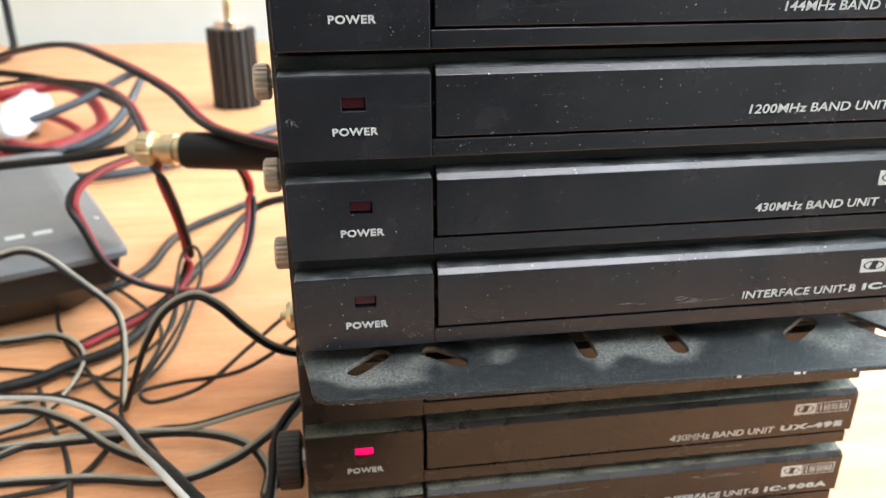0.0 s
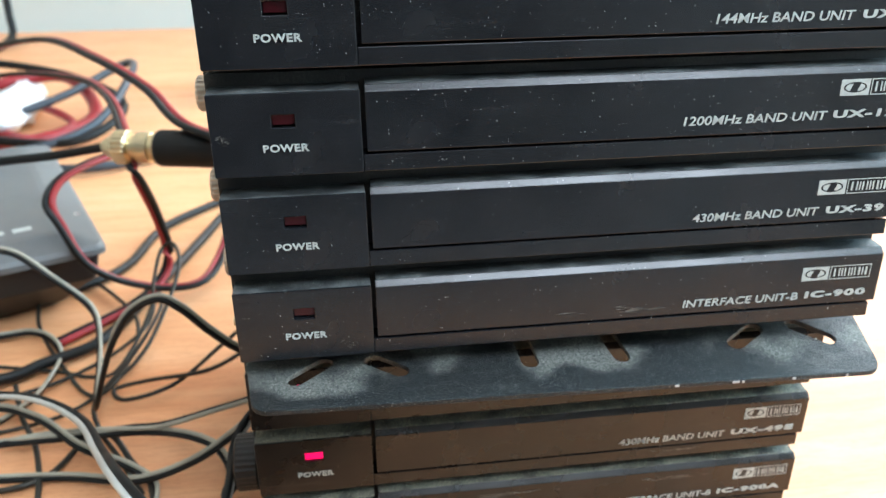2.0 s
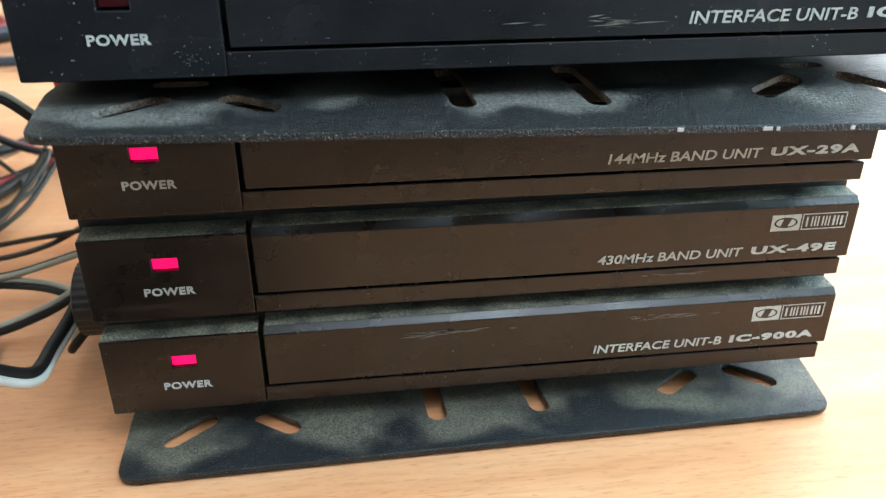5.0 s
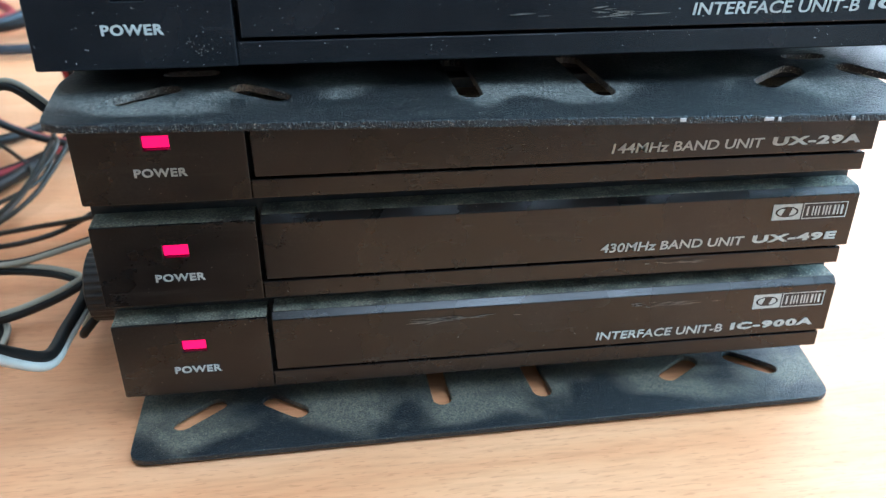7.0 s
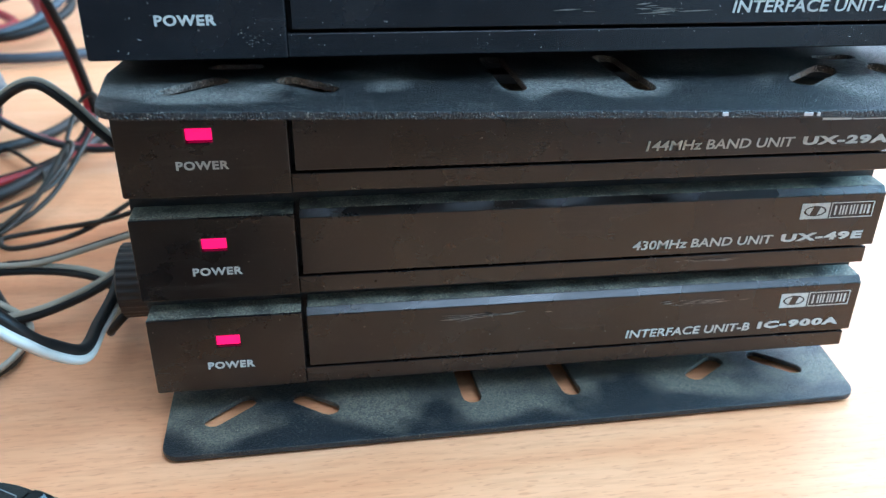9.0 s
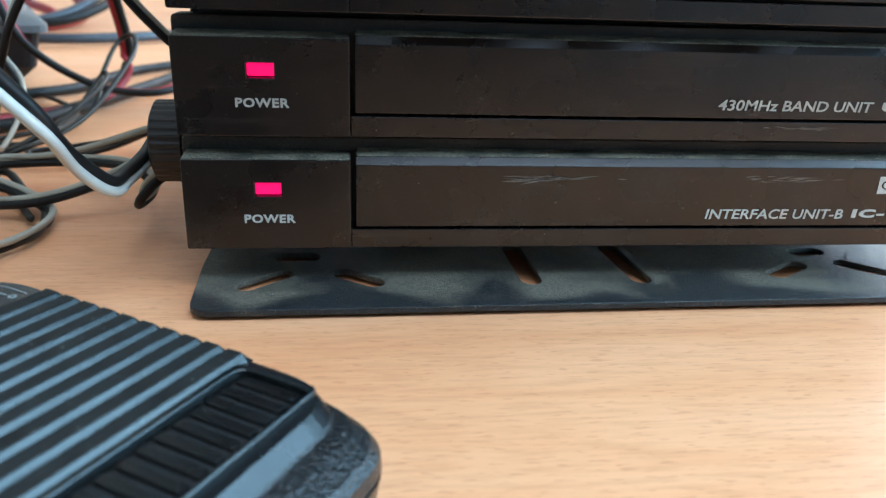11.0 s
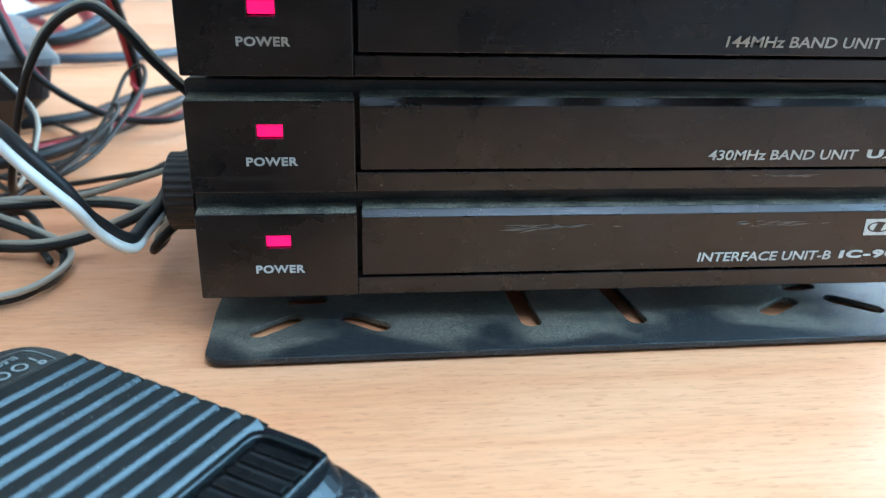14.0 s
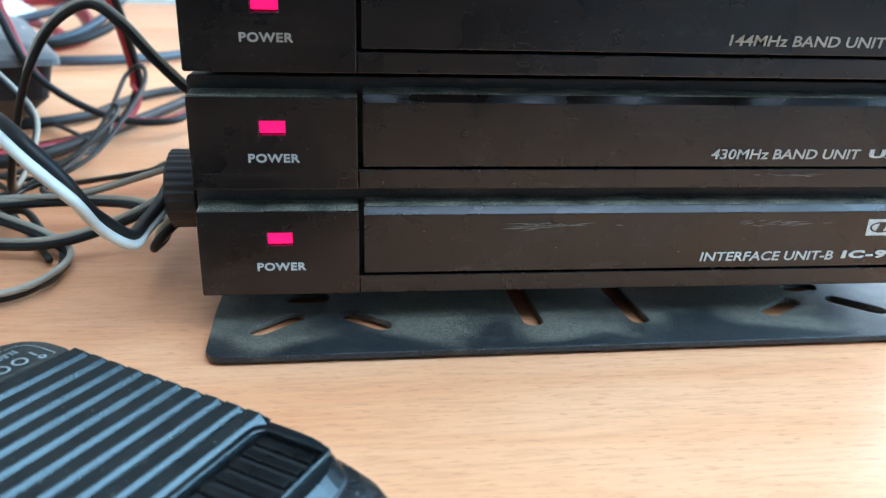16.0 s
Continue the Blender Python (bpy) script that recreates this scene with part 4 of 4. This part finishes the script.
# coax plug and adapter reaching into the back of the upper stack
plug = tagged(empty("coax_plug", Matrix.Translation((-0.086, 0.2095, 0.0885)) @ Matrix.Rotation(radians(-14), 4, "Z") @ Matrix.Rotation(radians(90), 4, "Y")), "gold coaxial plugs joined to a black sleeve", "plug")
part("crimp", lathe([(0.0030, 0.0), (0.0052, 0.003), (0.0062, 0.008)], 24), M_BRASS, plug)
part("ring", lathe([(0.0078, 0.007), (0.0088, 0.008), (0.0088, 0.014), (0.0078, 0.015)], 30, 20, 0.0005), M_BRASS, plug)
part("barrel", lathe([(0.0062, 0.015), (0.0062, 0.019), (0.0080, 0.0195), (0.0080, 0.026), (0.0066, 0.0265), (0.0066, 0.030)], 24), M_BRASS, plug)
part("sleeve", lathe([(0.0086, 0.030), (0.0094, 0.0315), (0.0094, 0.070), (0.0080, 0.085)], 28), M_CABLE, plug, smooth=False)


# ---- grey box ----
def grey_box():
    g = tagged(empty("equipment_box", Matrix.Translation((-0.090, 0.196, 0.0)) @ Matrix.Rotation(radians(25), 4, "Z")), "grey box with sloped edges and a black base", "box")
    w, d = 0.21, 0.22

    def ring(i, z):
        return [(x, y, z) for x, y in round_poly([(-w + i, i), (-i, i), (-i, d - i), (-w + i, d - i)], [0.006] * 4, 4)]
    part("base", loft([ring(0.026, 0.001), ring(0.022, 0.004), ring(0.006, 0.020), ring(0.003, 0.035)]), M_BLACKBOX, g)
    part("cover", loft([ring(0.0, 0.035), ring(0.0, 0.038), ring(0.002, 0.040), ring(0.016, 0.045), ring(0.020, 0.0455)]), M_GREYBOX, g)
    b = bmesh.new()
    for k in range(6):
        x0 = -0.105 + k * 0.013
        b.faces.new([b.verts.new(p) for p in ((x0, 0.027, 0.0457), (x0 + 0.009, 0.027, 0.0457), (x0 + 0.009, 0.033, 0.0457), (x0, 0.033, 0.0457))])
    part("print", b, M_PRINT, g, "faint printed bars")
    for sy in (0.05, 0.12, 0.18):
        part("screw", lathe([(0.0022, 0.0), (0.0022, 0.0012), (0.0014, 0.0016)], 14), M_CHROME, g).matrix_local = Matrix.Translation((-0.007, sy, 0.0405))
    for k in range(3):
        part("foot", lathe([(0.006, 0.0), (0.006, 0.003)], 14), M_BLACKBOX, g).location = (-0.04 - 0.06 * k, 0.04 + 0.13 * (k % 2), 0)
    return g


grey_box()

# ---- dummy load standing at the back ----
load = tagged(empty("dummy_load", pose(-0.092, 0.725, 0)), "black finned cylinder with a metal connector on top", "dummy load")
part("finned_body", lathe([(0.027, 0.0), (0.027, 0.088), (0.020, 0.0885)], 24, 18, 0.0035), M_BLACKKNOB, load)
part("cap", lathe([(0.018, 0.0885), (0.018, 0.096), (0.010, 0.098)], 24), M_CHROME, load, "bright metal cap")
part("connector", lathe([(0.006, 0.097), (0.006, 0.118), (0.0035, 0.119), (0.0035, 0.130)], 18), M_BRASS, load)

# ---- clutter further back ----
CL = "coiled red and blue-grey test leads"
cord("test_lead", [(-0.42, 0.62, 0.006), (-0.32, 0.56, 0.012), (-0.24, 0.60, 0.03), (-0.19, 0.66, 0.05), (-0.17, 0.60, 0.05), (-0.19, 0.52, 0.02), (-0.26, 0.49, 0.006), (-0.35, 0.54, 0.006)], 0.004, (M_GREYCABLE,), CL)
cord("test_lead", [(-0.45, 0.66, 0.01), (-0.33, 0.66, 0.03), (-0.26, 0.68, 0.035), (-0.21, 0.60, 0.012), (-0.24, 0.53, 0.006), (-0.31, 0.57, 0.006), (-0.40, 0.62, 0.006)], 0.0065, (M_RED,), CL)
cord("test_lead", [(-0.44, 0.57, 0.012), (-0.34, 0.60, 0.02), (-0.28, 0.62, 0.02), (-0.22, 0.56, 0.012), (-0.26, 0.52, 0.008), (-0.34, 0.50, 0.006)], 0.004, (M_RED,), CL)
cord("test_lead", [(-0.48, 0.78, 0.03), (-0.36, 0.70, 0.05), (-0.25, 0.66, 0.04), (-0.17, 0.56, 0.03), (-0.20, 0.50, 0.012), (-0.29, 0.52, 0.012)], 0.004, (M_CABLE,), CL)
cord("hanging_cable", [(-0.62, 1.15, 0.070), (-0.555, 1.16, 0.110), (-0.505, 1.16, 0.118), (-0.488, 1.155, 0.095), (-0.485, 1.15, 0.045), (-0.482, 1.13, 0.012), (-0.49, 1.05, 0.006), (-0.56, 0.98, 0.006)], 0.0058, (M_CABLE,), "stiff black cable bent up behind the test leads")
bag = tagged(empty("white_pouch", pose(-0.290, 0.622, 0, 0, 0, 98)), "crumpled white plastic pouch", "pouch")
b = bmesh.new()
bmesh.ops.create_uvsphere(b, u_segments=28, v_segments=16, radius=1, matrix=Matrix.Translation((0, 0, 0.018)) @ Matrix.Diagonal((0.085, 0.021, 0.016, 1)))
for vtx in b.verts:
    vtx.co += noise.noise_vector(vtx.co * 45) * 0.007
    vtx.co.z = max(vtx.co.z, 0.0005)
part("film", b, M_WHITETAPE, bag, smooth=True)

cup = tagged(empty("red_tub", pose(0.563, 0.428, 0)), "red plastic tub on the table", "tub")
part("wall", lathe([(0.027, 0.0), (0.030, 0.003), (0.032, 0.046), (0.030, 0.048), (0.028, 0.045), (0.026, 0.005)], 36), M_REDPLASTIC, cup, smooth=False)
driver = tagged(empty("screwdriver", pose(0.569, 0.481, 0.0121, 0, 0, 211)), "screwdriver with a yellow and blue handle", "screwdriver")
part("handle", lathe([(0.009, -0.05), (0.012, -0.045), (0.0105, -0.03), (0.012, -0.01), (0.012, 0.02), (0.008, 0.035)], 20, 10, 0.0009, axis="x"), M_BLUE, driver)
part("grip_end", lathe([(0.0085, -0.075), (0.0115, -0.071), (0.012, -0.068), (0.012, -0.05)], 20, axis="x"), M_YELLOW, driver)
part("blade", lathe([(0.003, 0.035), (0.003, 0.12)], 12, axis="x"), M_STEEL, driver)
tube_ = tagged(empty("small_bottle", pose(0.580, 0.522, 0.0085, 0, 0, 215)), "small white bottle with a yellow cap lying down", "bottle")
part("body", lathe([(0.0070, -0.040), (0.0085, -0.037), (0.0085, -0.006), (0.0050, 0.0)], 20, axis="x"), M_WHITETAPE, tube_)
part("cap", lathe([(0.0066, 0.0), (0.0066, 0.012), (0.0050, 0.013)], 20, 16, 0.0004, axis="x"), M_YELLOW, tube_)
carton = tagged(empty("white_carton", pose(0.715, 0.668, 0, 0, 0, 12)), "small white cardboard carton", "carton")
part("body", box(-0.022, -0.015, 0.0, 0.022, 0.015, 0.028, 0.0008), M_WHITETAPE, carton)
part("flap", box(-0.0215, -0.0145, 0.0282, 0.0215, 0.006, 0.0287), M_WHITETAPE, carton)
case = tagged(empty("dark_case", pose(0.90, 0.90, 0, 0, 0, 4)), "dark grey case with a red lower edge", "case")
part("shell", box(-0.13, -0.07, 0.008, 0.13, 0.07, 0.045, 0.004), M_BLACKBOX, case)
part("trim", box(-0.132, -0.072, 0.0, 0.132, 0.072, 0.008, 0.002), M_REDPLASTIC, case, "red base trim")
clip = tagged(empty("cable_clip", pose(0.478, 0.350, 0, 0, 0, 25)), "small white plastic cable clip", "clip")
part("clip_body", lathe([(0.006, 0.0), (0.007, 0.001), (0.006, 0.006), (0.003, 0.008)], 16), M_WHITETAPE, clip)
# brass terminal at the side of the upper stack
term = tagged(empty("side_terminal", pose(0.0065, 0.034, 0.0785)), "small brass screw terminal", "terminal")
part("nut", lathe([(0.0045, 0.0), (0.0048, 0.0006), (0.0048, 0.0045), (0.0035, 0.006)], 12, axis="x"), M_BRASS, term)
part("stud", lathe([(0.0015, -0.004), (0.0015, 0.008)], 10, axis="x"), M_BRASS, term)
